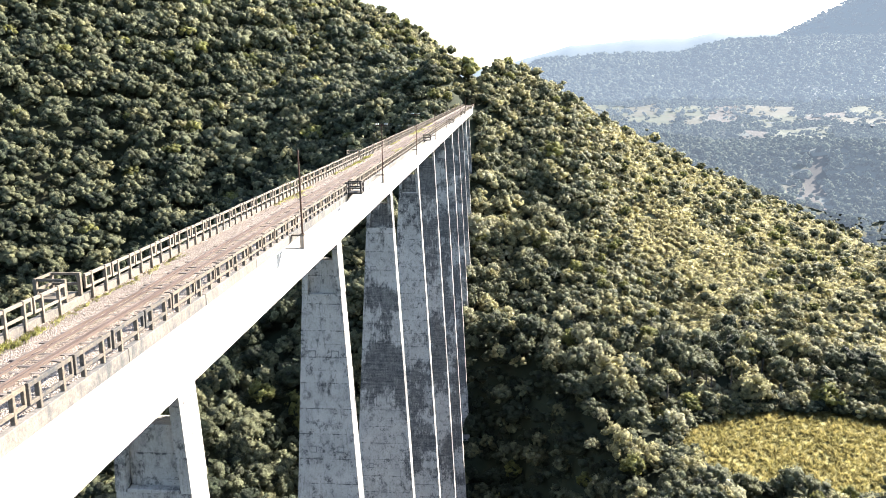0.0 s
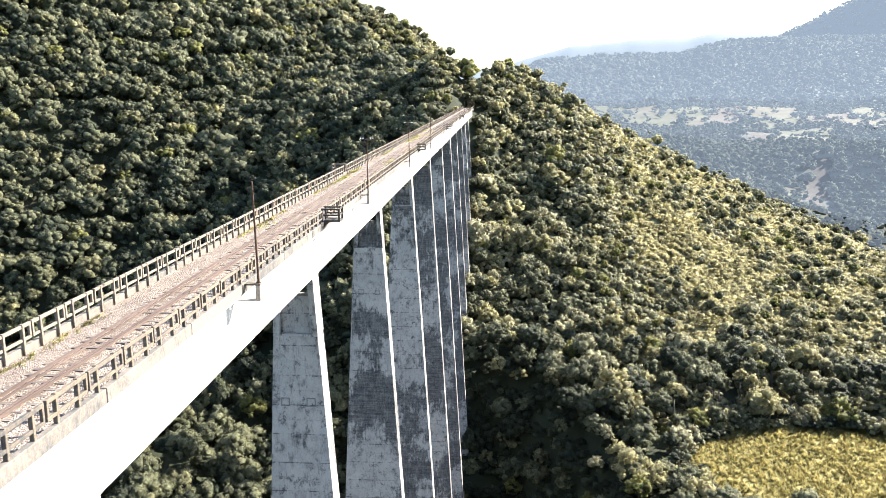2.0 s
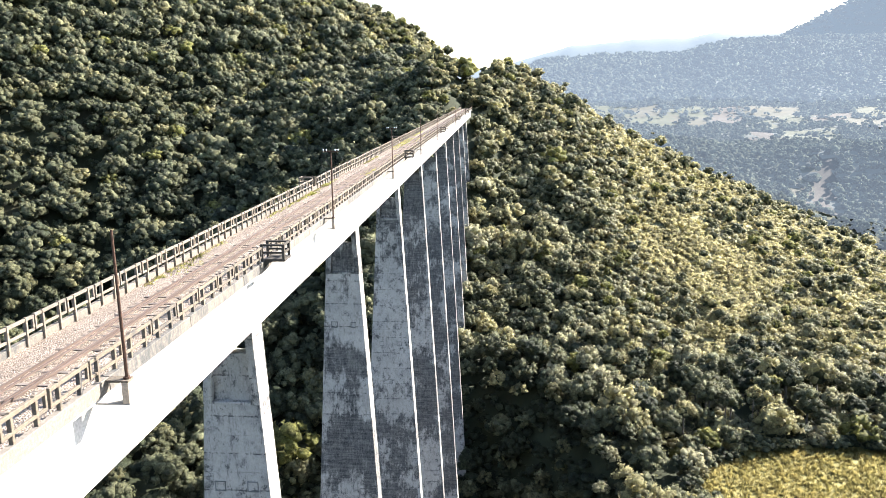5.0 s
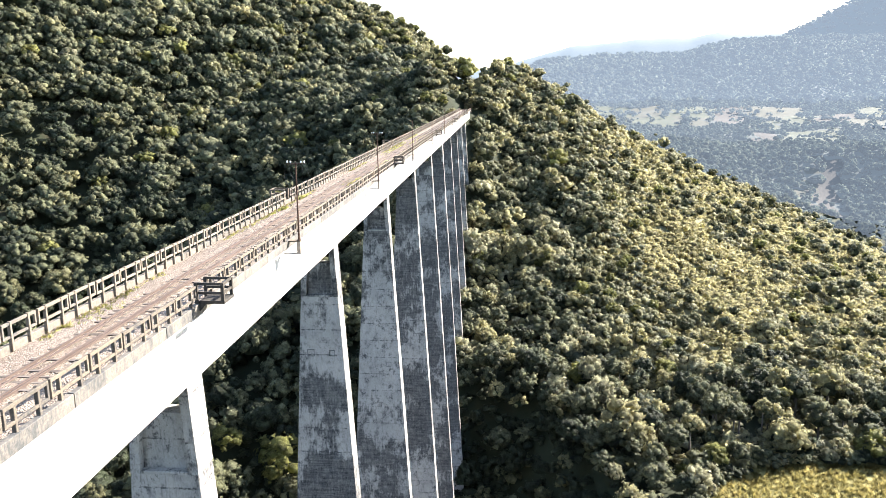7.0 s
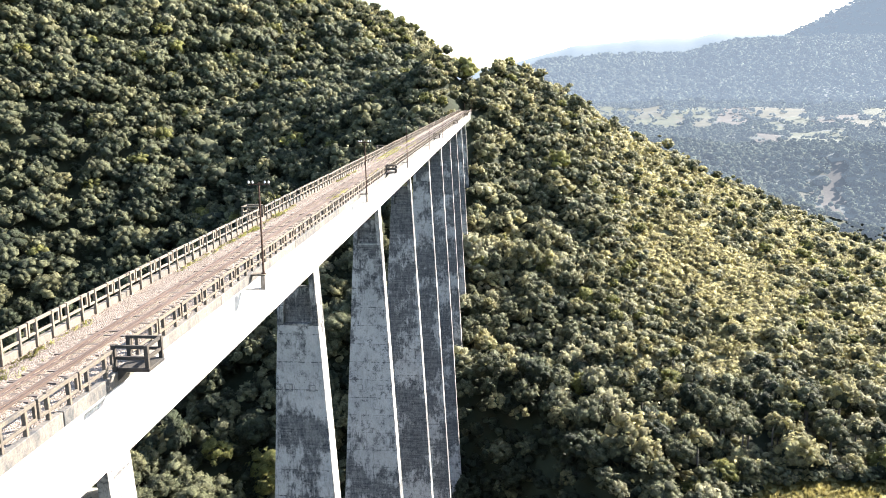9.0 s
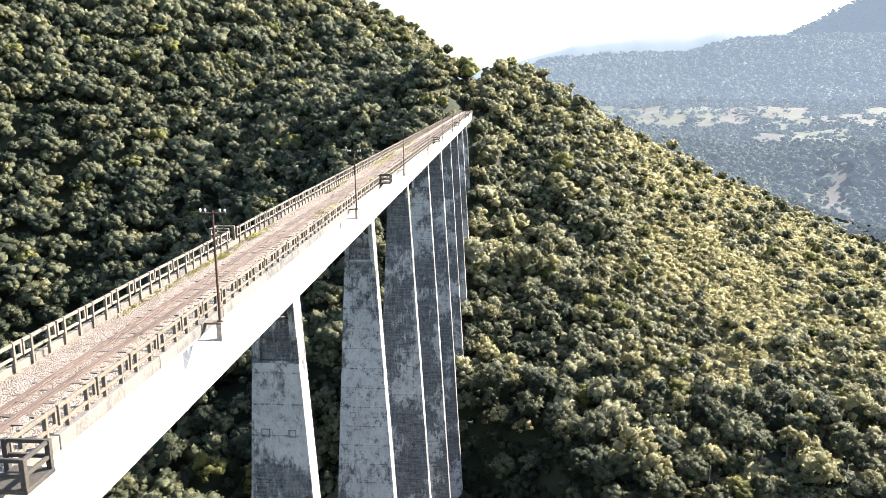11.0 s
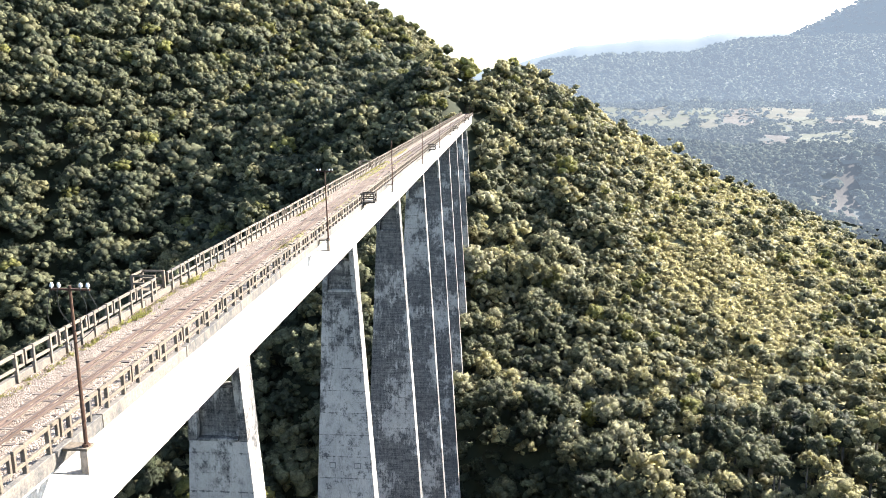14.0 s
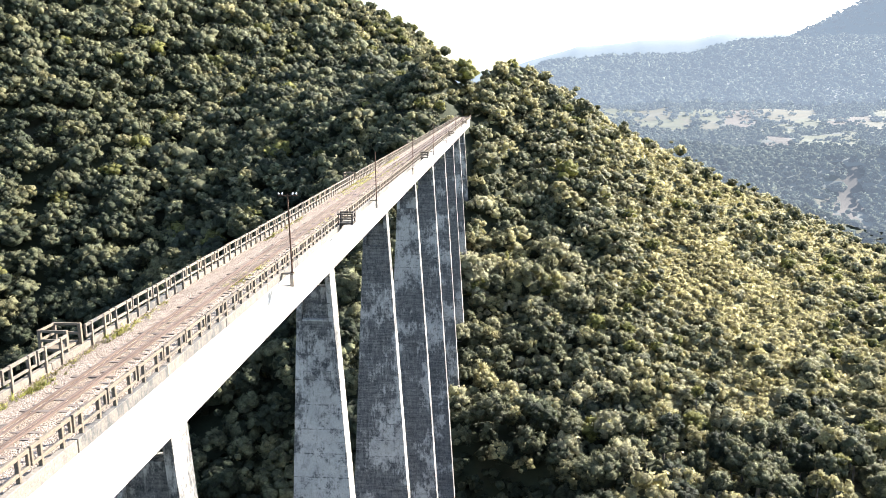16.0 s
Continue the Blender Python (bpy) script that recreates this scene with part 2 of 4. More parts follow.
def ballast_material():
    m, n, l, b = material("ballast stone", 0.9)
    vec = place_node(n, l, (1, 1, 1))
    v = n.new("ShaderNodeTexVoronoi")
    v.inputs["Scale"].default_value = 15.0
    l.new(vec, v.inputs["Vector"])
    sp = n.new("ShaderNodeSeparateColor")
    l.new(v.outputs["Color"], sp.inputs[0])
    col = ramp_node(n, l, sp.outputs[0], [(0.0, (0.197, 0.151, 0.120)), (0.5, (0.313, 0.252, 0.205)), (1.0, (0.416, 0.341, 0.282))])
    dirt = noise_node(n, l, vec, 0.5, 5, 0.6)
    col = mix_node(n, l, ramp_node(n, l, dirt, [(0.45, (0, 0, 0)), (0.75, (0.510, 0.482, 0.471))]), col, (0.190, 0.141, 0.105))
    xyz = n.new("ShaderNodeSeparateXYZ")                  # brake dust and rust along the rails
    l.new(vec, xyz.inputs[0])
    off = math_node(n, l, "ABSOLUTE", math_node(n, l, "ADD", xyz.outputs[0], 15.99))
    off = math_node(n, l, "ADD", off, math_node(n, l, "MULTIPLY", math_node(n, l, "SUBTRACT", dirt, 0.5), 0.9))
    col = mix_node(n, l, ramp_node(n, l, off, [(0.45, (0.437, 0.413, 0.403)), (0.95, (0, 0, 0))]), col, (0.160, 0.111, 0.081))
    gap = ramp_node(n, l, v.outputs["Distance"], [(0.35, grey(1)), (0.7, grey(0.5))])
    col = mix_node(n, l, 1.0, col, gap, "MULTIPLY")
    l.new(col, b.inputs["Base Color"])
    bump_node(n, l, b, math_node(n, l, "SUBTRACT", 1.0, v.outputs["Distance"]), 0.9, 0.06)
    return m


def ground_material():
    m, n, l, b = material("ground soil and grass", 0.95)
    vec = place_node(n, l, (1, 1, 1))
    f1, f2 = noise_node(n, l, vec, 0.02, 5, 0.6), noise_node(n, l, vec, 0.7, 4, 0.65)
    col = mix_node(n, l, f2, (0.014, 0.019, 0.009), (0.030, 0.035, 0.016))
    col = mix_node(n, l, ramp_node(n, l, f1, [(0.55, (0, 0, 0)), (0.62, (1, 1, 1))]), col, (0.036, 0.034, 0.018))
    l.new(col, b.inputs["Base Color"])
    bump_node(n, l, b, f2, 0.6, 0.3)
    return m


M_BALLAST, M_GROUND = ballast_material(), ground_material()


M_SCRUBLAND = plain("scrub ground", (0.12, 0.115, 0.062), (0.20, 0.185, 0.10), 0.4, 0.95)
M_MEADOW = plain("meadow grass", (0.24, 0.21, 0.075), (0.32, 0.27, 0.10), 0.15, 0.95)
HAZE = (0.62, 0.78, 1.0)          # bluish haze painted as emission on the far valley, which serves as a backdrop


def far_field(name, a, c, haze):
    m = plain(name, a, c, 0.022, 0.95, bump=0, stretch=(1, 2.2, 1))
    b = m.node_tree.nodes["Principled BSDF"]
    b.inputs["Emission Color"].default_value, b.inputs["Emission Strength"].default_value = (*HAZE, 1), haze
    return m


# painted haze grows from the fields to the hillside and the ridge
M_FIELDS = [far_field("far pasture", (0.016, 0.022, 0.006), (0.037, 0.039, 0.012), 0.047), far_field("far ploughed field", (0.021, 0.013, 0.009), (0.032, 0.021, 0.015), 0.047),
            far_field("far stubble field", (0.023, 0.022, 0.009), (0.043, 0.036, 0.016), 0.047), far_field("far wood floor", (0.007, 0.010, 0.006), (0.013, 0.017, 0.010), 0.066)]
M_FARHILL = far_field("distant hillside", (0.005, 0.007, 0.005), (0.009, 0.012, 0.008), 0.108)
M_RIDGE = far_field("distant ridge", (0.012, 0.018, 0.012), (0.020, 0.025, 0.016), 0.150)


# leaves with bluish haze painted in as emission, stronger for each farther band
def distant_leaf(name, haze):
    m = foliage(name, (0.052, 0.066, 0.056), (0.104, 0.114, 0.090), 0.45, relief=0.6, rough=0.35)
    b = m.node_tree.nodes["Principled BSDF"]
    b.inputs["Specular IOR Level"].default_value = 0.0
    b.inputs["Emission Color"].default_value, b.inputs["Emission Strength"].default_value = (0.64, 0.77, 1.0, 1), haze
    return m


M_FARLEAF = [distant_leaf(name, haze) for name, haze in (("valley leaf", 0.076), ("lowland leaf", 0.100), ("plain leaf", 0.128), ("foothill leaf", 0.156), ("distant leaf", 0.184))]


# ---- mesh helpers ----
def box(bm, x0, x1, y0, y1, z0, z1, bevel=0.0):
    v = [bm.verts.new((x, y, z)) for z in (z0, z1) for y in (y0, y1) for x in (x0, x1)]
    faces = [bm.faces.new([v[k] for k in q]) for q in ((0, 2, 3, 1), (4, 5, 7, 6), (0, 1, 5, 4), (2, 6, 7, 3), (0, 4, 6, 2), (1, 3, 7, 5))]
    if bevel:
        bmesh.ops.bevel(bm, geom=list({e for f in faces for e in f.edges}), offset=bevel, segments=1, affect="EDGES")
    return bm


def tube(bm, a, b, r0, r1, sides=8):
    a, b = Vector(a), Vector(b)
    q = (b - a).to_track_quat("Z", "Y")
    rings = []
    for p, r in ((a, r0), (b, r1)):
        rings.append([bm.verts.new(p + q @ Vector((r * math.cos(2 * math.pi * k / sides), r * math.sin(2 * math.pi * k / sides), 0))) for k in range(sides)])
    for k in range(sides):
        bm.faces.new((rings[0][k], rings[0][(k + 1) % sides], rings[1][(k + 1) % sides], rings[1][k]))
    bm.faces.new(rings[0][::-1])
    bm.faces.new(rings[1])
    return bm


def mesh_of(name, bm, mat):
    me = bpy.data.meshes.new(name)
    bmesh.ops.recalc_face_normals(bm, faces=bm.faces)
    bm.to_mesh(me)
    bm.free()
    me.materials.append(mat)
    return me


def part(name, bm, mat, parent=None, label="", at=(0, 0, 0)):
    """Links a bmesh (or a mesh that others share) as one object under a thing."""
    ob = new(name, bm if isinstance(bm, bpy.types.Mesh) else mesh_of(name, bm, mat))
    ob.location = at
    ob.parent = parent
    return tagged(ob, label=label)


def one_box(x0, x1, y0, y1, z0, z1, bevel=0.0):
    return box(bmesh.new(), x0, x1, y0, y1, z0, z1, bevel)


# ---- the lie of the land ----
XC = -16.1                       # the bridge's axis; it runs along y
DECK_A, DECK_B = -140.0, 424.0
FLOOR = -94.0                    # valley floor
rng = np.random.default_rng(7)
# the near hills' skyline: bearing and rise in degrees, seen from above the start of the way
SKY_AZ = (-60, -34, -20, -9.4, -7.4, -4.2, -2.6, -1.7, -0.9, -0.2, 0.8, 2.3, 4.2, 8.1, 13.7, 20.5, 26.5, 34)
SKY_EL = (16, 15, 11, 6.8, 5.9, 4.1, 2.4, 0.8, 1.65, 2.1, 2.05, 1.7, 0.5, -2.2, -5.0, -8.0, -10.6, -13)


def wave(x, y, s, seed):
    """Smooth rolling noise between about -1 and 1."""
    r = np.random.default_rng(seed)
    out = 0.0
    for k in range(5):
        a, p, f = r.uniform(0, 6.3), r.uniform(0, 6.3), r.uniform(0.7, 1.6) / s
        out = out + np.sin((x * math.cos(a) + y * math.sin(a)) * f * 6.28 + p)
    return out / 2.6


def sight(x, y):
    """Height of the ground that just touches the skyline at a place, below the crowns on it."""
    az = np.degrees(np.arctan2(x, np.maximum(y, 1)))
    return 9 + np.hypot(x, y) * np.tan(np.radians(np.interp(az, SKY_AZ, SKY_EL))) - np.interp(x, (20, 60), (10, 4.5))


def crest_line(x):
    return 455 + 45 * np.clip((x + 12) / 20, 0, 1) + 0.8 * np.clip(x - 45, 0, 150)


def left_hill(x, y):
    """Two flanks that meet in a wooded hollow: the hill faces the line, the spur beside the saddle turns from the sun."""
    hill = -10 + 0.72 * (-0.65 * (x + 155) + 0.76 * (y - 450))
    v = 0.53 * (x + 94) + 0.85 * (y - 434)
    spur = -9 + 0.55 * np.minimum(v, 9) + 0.23 * np.maximum(v - 9, 0)
    return np.logaddexp(hill / 7, spur / 7) * 7


def past_crest(x, y):
    """How far a place lies over and behind the skyline, in metres of rise; below nought on the near side."""
    return np.where(x < -37, left_hill(x, y) - sight(x, y), 0.55 * (y - crest_line(x)))


def near_land(x, y):
    left, top = left_hill(x, y), sight(x, y)
    left = np.maximum(np.where(left > top, top - 0.5 * (left - top), left), FLOOR)
    yc = crest_line(x)
    w = 103 + 23 * np.clip((x + 12) / 20, 0, 1) + 0.22 * np.clip(x - 45, 0, 300)
    floor_z = FLOOR - 0.12 * np.clip(x - 90, 0, 200) * np.clip((y - 230) / 60, 0, 1)
    right = floor_z + (sight(x, yc) - floor_z) * np.exp(-(np.abs(y - yc) / w) ** 1.4)
    share = np.clip((-20 - x) / 34, 0, 1)
    share = share * share * (3 - 2 * share)
    z = left * share + right * (1 - share)
    back = np.clip((-20 - y) / 150, 0, 1)                       # the bank behind
    z = np.where(back > 0, np.maximum(z, FLOOR + 105 * back * back * (3 - 2 * back)), z) + 1.6 * wave(x, y, 70, 3) * np.clip((z - FLOOR) / 20, 0, 1)
    shade_gully = np.clip((31 + 8 * np.clip((228 - y) / 25, 0, 1) - x) / 27, 0, 1) * np.clip((x + 95) / 50, 0, 1) * np.clip((275 - y) / 50, 0, 1) * np.clip((y - 40) / 60, 0, 1)
    return z - 34 * shade_gully * shade_gully * (3 - 2 * shade_gully)             # a deep bed under the bridge, added so its bank shades the valley bottom


def rise(d, start, length):
    u = np.clip((d - start) / length, 0, 1)
    return u * u * (3 - 2 * u)


def far_land(x, y):
    dist, az = np.hypot(x, y), np.degrees(np.arctan2(x, np.maximum(y, 1)))
    plainz = np.interp(dist, (300, 700, 1000, 1300, 1800, 2000), (-94, -98, -80, -54, -22, -12))
    top = np.interp(az, (-12, -1, 3, 10, 15, 19, 22, 27, 45), (-60, 0, 85, 110, 132, 148, 150, 158, 170))
    u = rise(dist, 1750, 900)
    spurs = 16 * wave(x, y, 420, 5) * u * (1 - 0.5 * u)         # spurs and hollows down the flank
    hill = ((top + 12) * u + spurs) * (1 - np.clip((dist - 2750) / 700, 0, 1) * 0.6)
    crag = np.interp(az, (15, 17.5, 19.6, 22.7, 25, 30, 45), (-60, 150, 214, 305, 355, 400, 400))
    crag = -60 + (crag + 60) * rise(dist, 2600, 620) + 5 * wave(x, y, 300, 6)
    ridge = np.interp(az, (-20, 0, 2, 5, 9.4, 13, 15, 16, 24, 45), (60, 120, 178, 236, 268, 272, 298, 290, 280, 280))
    ridge = -120 + (ridge + 120) * rise(dist, 3500, 1000)
    return np.maximum(np.maximum(plainz + hill, crag), ridge) + 3 * wave(x, y, 260, 9)


def far_share(x, y):
    d = np.hypot(x, y)
    return np.clip((d - np.maximum(560, np.hypot(x, crest_line(x)) + 40)) / 180, 0, 1) * np.clip((x + 0.12 * y - 20) / 60, 0, 1)


def land(x, y):
    x, y = np.asarray(x, float), np.asarray(y, float)
    f = far_share(x, y)
    z = near_land(x, y) * (1 - f) + far_land(x, y) * f
    cut = np.clip(1.6 - np.abs(x - XC) / 6, 0, 1) * np.clip((y - 396) / 12, 0, 1) * np.clip((452 - y) / 10, 0, 1)
    return np.where((cut > 0) & (z > -1.2), z * (1 - cut) + np.minimum(z, -1.2) * cut, z)


def spaced(stops):
    return np.unique(np.concatenate([np.arange(a, b, s) for (a, s), (b, _) in zip(stops[:-1], stops[1:])]))


gx = spaced(((-1800, 100), (-500, 25), (-250, 8), (280, 14), (720, 40), (2700, 1)))
gy = spaced(((-700, 60), (-250, 20), (120, 7), (560, 12), (900, 20), (1860, 60), (4800, 1)))


def grid_mesh(name, xs, ys, zs, mat):
    nx, ny = len(xs), len(ys)
    X, Y = np.meshgrid(xs, ys)
    co = np.stack([X, Y, zs], -1).reshape(-1, 3)
    i = np.arange(nx * ny).reshape(ny, nx)
    quads = np.stack([i[:-1, :-1], i[:-1, 1:], i[1:, 1:], i[1:, :-1]], -1).reshape(-1, 4)
    return raw_mesh(name, co, quads, [mat])


def raw_mesh(name, co, polys, mats, slots=None):
    me = bpy.data.meshes.new(name)
    k = polys.shape[1]
    me.vertices.add(len(co))
    me.vertices.foreach_set("co", np.ascontiguousarray(co, np.float32).ravel())
    me.loops.add(polys.size)
    me.loops.foreach_set("vertex_index", np.ascontiguousarray(polys, np.int32).ravel())
    me.polygons.add(len(polys))
    me.polygons.foreach_set("loop_start", np.arange(0, polys.size, k, dtype=np.int32))
    for m in mats:
        me.materials.append(m)
    if slots is not None:
        me.polygons.foreach_set("material_index", np.ascontiguousarray(slots, np.int32))
    me.update(calc_edges=True)
    return me


GX, GY = np.meshgrid(gx, gy)
MEADOW = lambda x, y: ((x - 94) / 42) ** 2 + ((y - 207 - 0.10 * (x - 94)) / 25) ** 2
SCRUB = lambda x, y: ((x - 95 - (y - 390) * 0.1) / 40) ** 2 + ((y - 395) / 52) ** 2
# open fields in the far valley: bearing from and to, distance from and to, kind of crop
FIELDS = ((6.6, 9.0, 1420, 1720, 0), (9.1, 11.6, 1500, 1720, 2), (9.2, 12.6, 1400, 1470, 0), (12.2, 14.6, 1420, 1520, 2), (11.9, 14.5, 1560, 1700, 0), (14.7, 16.6, 1440, 1680, 1), (16.8, 19.0, 1350, 1480, 0),
          (16.9, 20.4, 1570, 1710, 2), (19.3, 20.8, 1440, 1530, 0), (20.9, 23.4, 1470, 1590, 1), (18.9, 22.6, 1180, 1310, 0), (17.0, 18.7, 1165, 1205, 1), (22.9, 27, 1400, 1480, 2), (23.6, 30, 1570, 1690, 0),
          (21.0, 22.5, 800, 930, 1), (20.0, 20.7, 840, 890, 2), (23.0, 25.0, 700, 765, 0), (23.8, 27, 615, 690, 1))


def crop(x, y):
    """The kind of field at a place of the far valley, or -1 where it is wooded."""
    d = np.hypot(x, y)
    az = np.degrees(np.arctan2(x, np.maximum(y, 1))) + 0.3 * wave(x, y, 130, 31)
    d2 = d * (1 + 0.012 * wave(x, y, 170, 32))
    out = np.full(np.shape(d), -1)
    for a0, a1, d0, d1, c in FIELDS:
        out = np.where((az > a0) & (az < a1) & (d2 > d0 - 0.045 * d0) & (d2 < d1), c, out)
    return out


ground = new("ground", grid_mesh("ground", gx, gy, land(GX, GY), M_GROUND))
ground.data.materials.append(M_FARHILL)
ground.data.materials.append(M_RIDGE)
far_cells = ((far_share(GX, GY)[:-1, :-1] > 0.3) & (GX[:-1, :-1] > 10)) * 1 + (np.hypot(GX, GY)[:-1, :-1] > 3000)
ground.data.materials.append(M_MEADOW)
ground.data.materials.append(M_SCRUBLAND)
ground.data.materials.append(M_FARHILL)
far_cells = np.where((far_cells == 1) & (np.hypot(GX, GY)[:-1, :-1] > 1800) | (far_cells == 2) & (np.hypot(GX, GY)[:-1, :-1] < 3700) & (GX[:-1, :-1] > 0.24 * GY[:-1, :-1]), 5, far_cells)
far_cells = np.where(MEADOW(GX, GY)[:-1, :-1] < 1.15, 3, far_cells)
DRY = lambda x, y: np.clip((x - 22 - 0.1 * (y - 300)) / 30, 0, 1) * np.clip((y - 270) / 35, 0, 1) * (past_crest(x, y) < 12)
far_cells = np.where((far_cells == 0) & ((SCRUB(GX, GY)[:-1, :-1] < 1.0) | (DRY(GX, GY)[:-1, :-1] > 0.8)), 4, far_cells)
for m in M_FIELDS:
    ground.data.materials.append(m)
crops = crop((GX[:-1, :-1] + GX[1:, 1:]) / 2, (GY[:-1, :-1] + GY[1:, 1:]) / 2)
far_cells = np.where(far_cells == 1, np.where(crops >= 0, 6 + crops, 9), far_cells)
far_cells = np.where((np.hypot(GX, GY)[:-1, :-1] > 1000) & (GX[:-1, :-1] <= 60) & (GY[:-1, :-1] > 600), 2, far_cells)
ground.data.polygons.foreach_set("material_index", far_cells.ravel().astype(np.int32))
ground.data.polygons.foreach_set("use_smooth", np.ones(far_cells.size, bool))


tagged(ground, "dark forest floor and grass over valley and hills", "ground", kind="structure")


# ---- the bridge ----
PIERS = [33.1 + 35.5 * k for k in range(-4, 11)]


def bridge_deck():
    deck = tagged(new("bridge_deck"), "long white concrete railway viaduct deck on tall piers", "bridge")
    L = (DECK_A, DECK_B)
    part("slab", one_box(XC - 2.8, XC + 2.8, *L, -0.78, -0.62), M_GIRDER, deck)
    bm = bmesh.new()
    box(bm, XC - 2.2, XC + 2.2, *L, -4.2, -0.78)
    part("girder", bm, M_GIRDER, deck, "sunlit pale concrete box girder")
    for s in (-1, 1):
        a, b = sorted((s * 2.62, s * 2.88))
        kerb = mesh_of("kerb", one_box(a, b, 0.01, 7.49, -0.66, -0.10, 0.02), M_KERB if s > 0 else M_KERBWALL)
        y = L[0]
        while y + 7.5 <= L[1] + 0.1:                      # cast in lengths, a hair out of line
            part("kerb", kerb, None, deck, "stained grey-brown concrete kerb", at=(XC + random.uniform(-0.012, 0.012), y, random.uniform(-0.01, 0.01)))
            y += 7.52
    return deck


bridge_deck()


def pier(y):
    base = float(land(XC, y)) - 3
    p = tagged(new("bridge_pier"), "tall tapered grey concrete pier with dark weather stains", "pier", "piers under the viaduct")
    p.location = (XC, y, base)
    skin = M_PIER[0 if y < 90 else 1 if y < 150 else 2]
    zt, taper = -4.2, 0.058
    half = lambda z: 1.55 + taper * (zt - z)
    T = 1.0
    zl = -9.7
    bm = bmesh.new()
    zs = [zl]
    while zs[-1] - 2.6 > base:
        zs.append(zs[-1] - 2.6)
    zs.append(base)
    rings = []
    for z in zs:
        h, o = half(z), 0.012 * math.sin(z * 7.3)
        t = T + 0.004 * (zl - z)
        rings.append([bm.verts.new((sx * (h + o), sy * (t + o), z - base)) for sx, sy in ((-1, -1), (1, -1), (1, 1), (-1, 1))])
    for a, b in zip(rings[:-1], rings[1:]):
        for k in range(4):
            bm.faces.new((a[k], a[(k + 1) % 4], b[(k + 1) % 4], b[k]))
    bm.faces.new(rings[0])
    bm.faces.new(rings[-1][::-1])
    bmesh.ops.bevel(bm, geom=[e for e in bm.edges if abs((e.verts[0].co - e.verts[1].co).z) > 1], offset=0.06, segments=1, affect="EDGES")
    part("shaft", bm, skin, p)
    for s in (-1, 1):                                     # the two horns that carry the girder
        bm = bmesh.new()
        lo, hi = zl - base, zt - base
        v = []
        for z, hh in ((lo, half(zl)), (hi, half(zt))):
            for sy in (-1, 1):
                for x in (hh - 0.52, hh):
                    v.append(bm.verts.new((s * x, sy * T, z)))
        for q in ((0, 2, 3, 1), (4, 5, 7, 6), (0, 1, 5, 4), (2, 6, 7, 3), (0, 4, 6, 2), (1, 3, 7, 5)):
            bm.faces.new([v[k] for k in q])
        part("horn", bm, skin, p)
    w = half(-8) - 0.5
    part("niche_wall", one_box(-w, w, -T + 0.45, T - 0.45, zl - base, -6.4 - base, 0.03), skin, p, "recessed stained concrete wall")
    part("ledge", one_box(-w, w, -T - 0.03, -T + 0.45, zl - base, zl - base + 0.18, 0.03), skin, p)
    r = random.Random(int(y))
    z = -15.1 - r.uniform(0, 0.4)
    u = r.uniform(0.38, 0.5)
    while z > -70 and z - 3 > base + 20:                  # mortared anchor pockets in pairs
        for s in (-1, 1):
            bm = bmesh.new()
            x, q = s * u * half(z), r.uniform(0.28, 0.38)
            for a, b, c, d in ((-q, q, q - 0.05, q), (-q, q, -q, -q + 0.05), (-q, -q + 0.05, -q + 0.05, q - 0.05), (q - 0.05, q, -q + 0.05, q - 0.05)):
                box(bm, x + a, x + b, -T - 0.06 - 0.004 * (zl - z), -T + 0.05, z - base + c, z - base + d)
            part("anchor_pocket", bm, M_PATCH, p, "square mortar rim")
        z -= r.uniform(9, 15)
    return p


for y in PIERS:
    pier(y)


# ---- railings ----
def panel_meshes(mat):
    bm = bmesh.new()
    box(bm, -0.06, 0.06, -1.185, 1.185, 0.71, 0.85, 0.012)
    box(bm, -0.05, 0.05, -1.185, 1.185, 0.16, 0.28, 0.012)
    for s in (-1, 1):
        box(bm, -0.055, 0.055, s * 1.13 - 0.055, s * 1.13 + 0.055, 0.28, 0.71, 0.012)
    frame_me = mesh_of("railing_panel", bm, mat)
    bm = bmesh.new()
    box(bm, -0.075, 0.075, -0.065, 0.065, -0.42, 0.88, 0.015)
    return frame_me, mesh_of("post", bm, mat)


CAGES = {1: [33.1 + 35.5 * k - 1.1 for k in range(-3, 11, 2)], -1: [33.1 + 35.5 * k - 1.3 for k in range(-4, 11, 2)]}
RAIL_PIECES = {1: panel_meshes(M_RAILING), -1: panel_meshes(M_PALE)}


def railing(side):
    r = tagged(new("railing"), ("brown-stained" if side > 0 else "pale weathered") + " concrete railing of posts and two rails", "railing", "railings along the deck edges")
    x = XC + side * (2.75 if side > 0 else 2.62)
    rr = random.Random(side + 5)
    PANEL, POST = RAIL_PIECES[side]
    ends = [DECK_A] + [e for c in CAGES[side] for e in (c - 0.74, c + 0.74)] + [DECK_B]
    for a, b in zip(ends[::2], ends[1::2]):
        n = max(1, round((b - a) / 2.47))
        for k in range(n):
            p = part("railing_panel", PANEL, None, r, at=(x + rr.uniform(-0.015, 0.015), a + (k + 0.5) * (b - a) / n, rr.uniform(-0.015, 0.015)))
            p.rotation_euler = (rr.uniform(-0.006, 0.006), rr.uniform(-0.02, 0.02), rr.uniform(-0.006, 0.006))
            for s in (-1, 1):
                part("post", POST, None, p, at=(side * -0.02, s * 0.625, 0))
    return r


for side in (1, -1):
    railing(side)


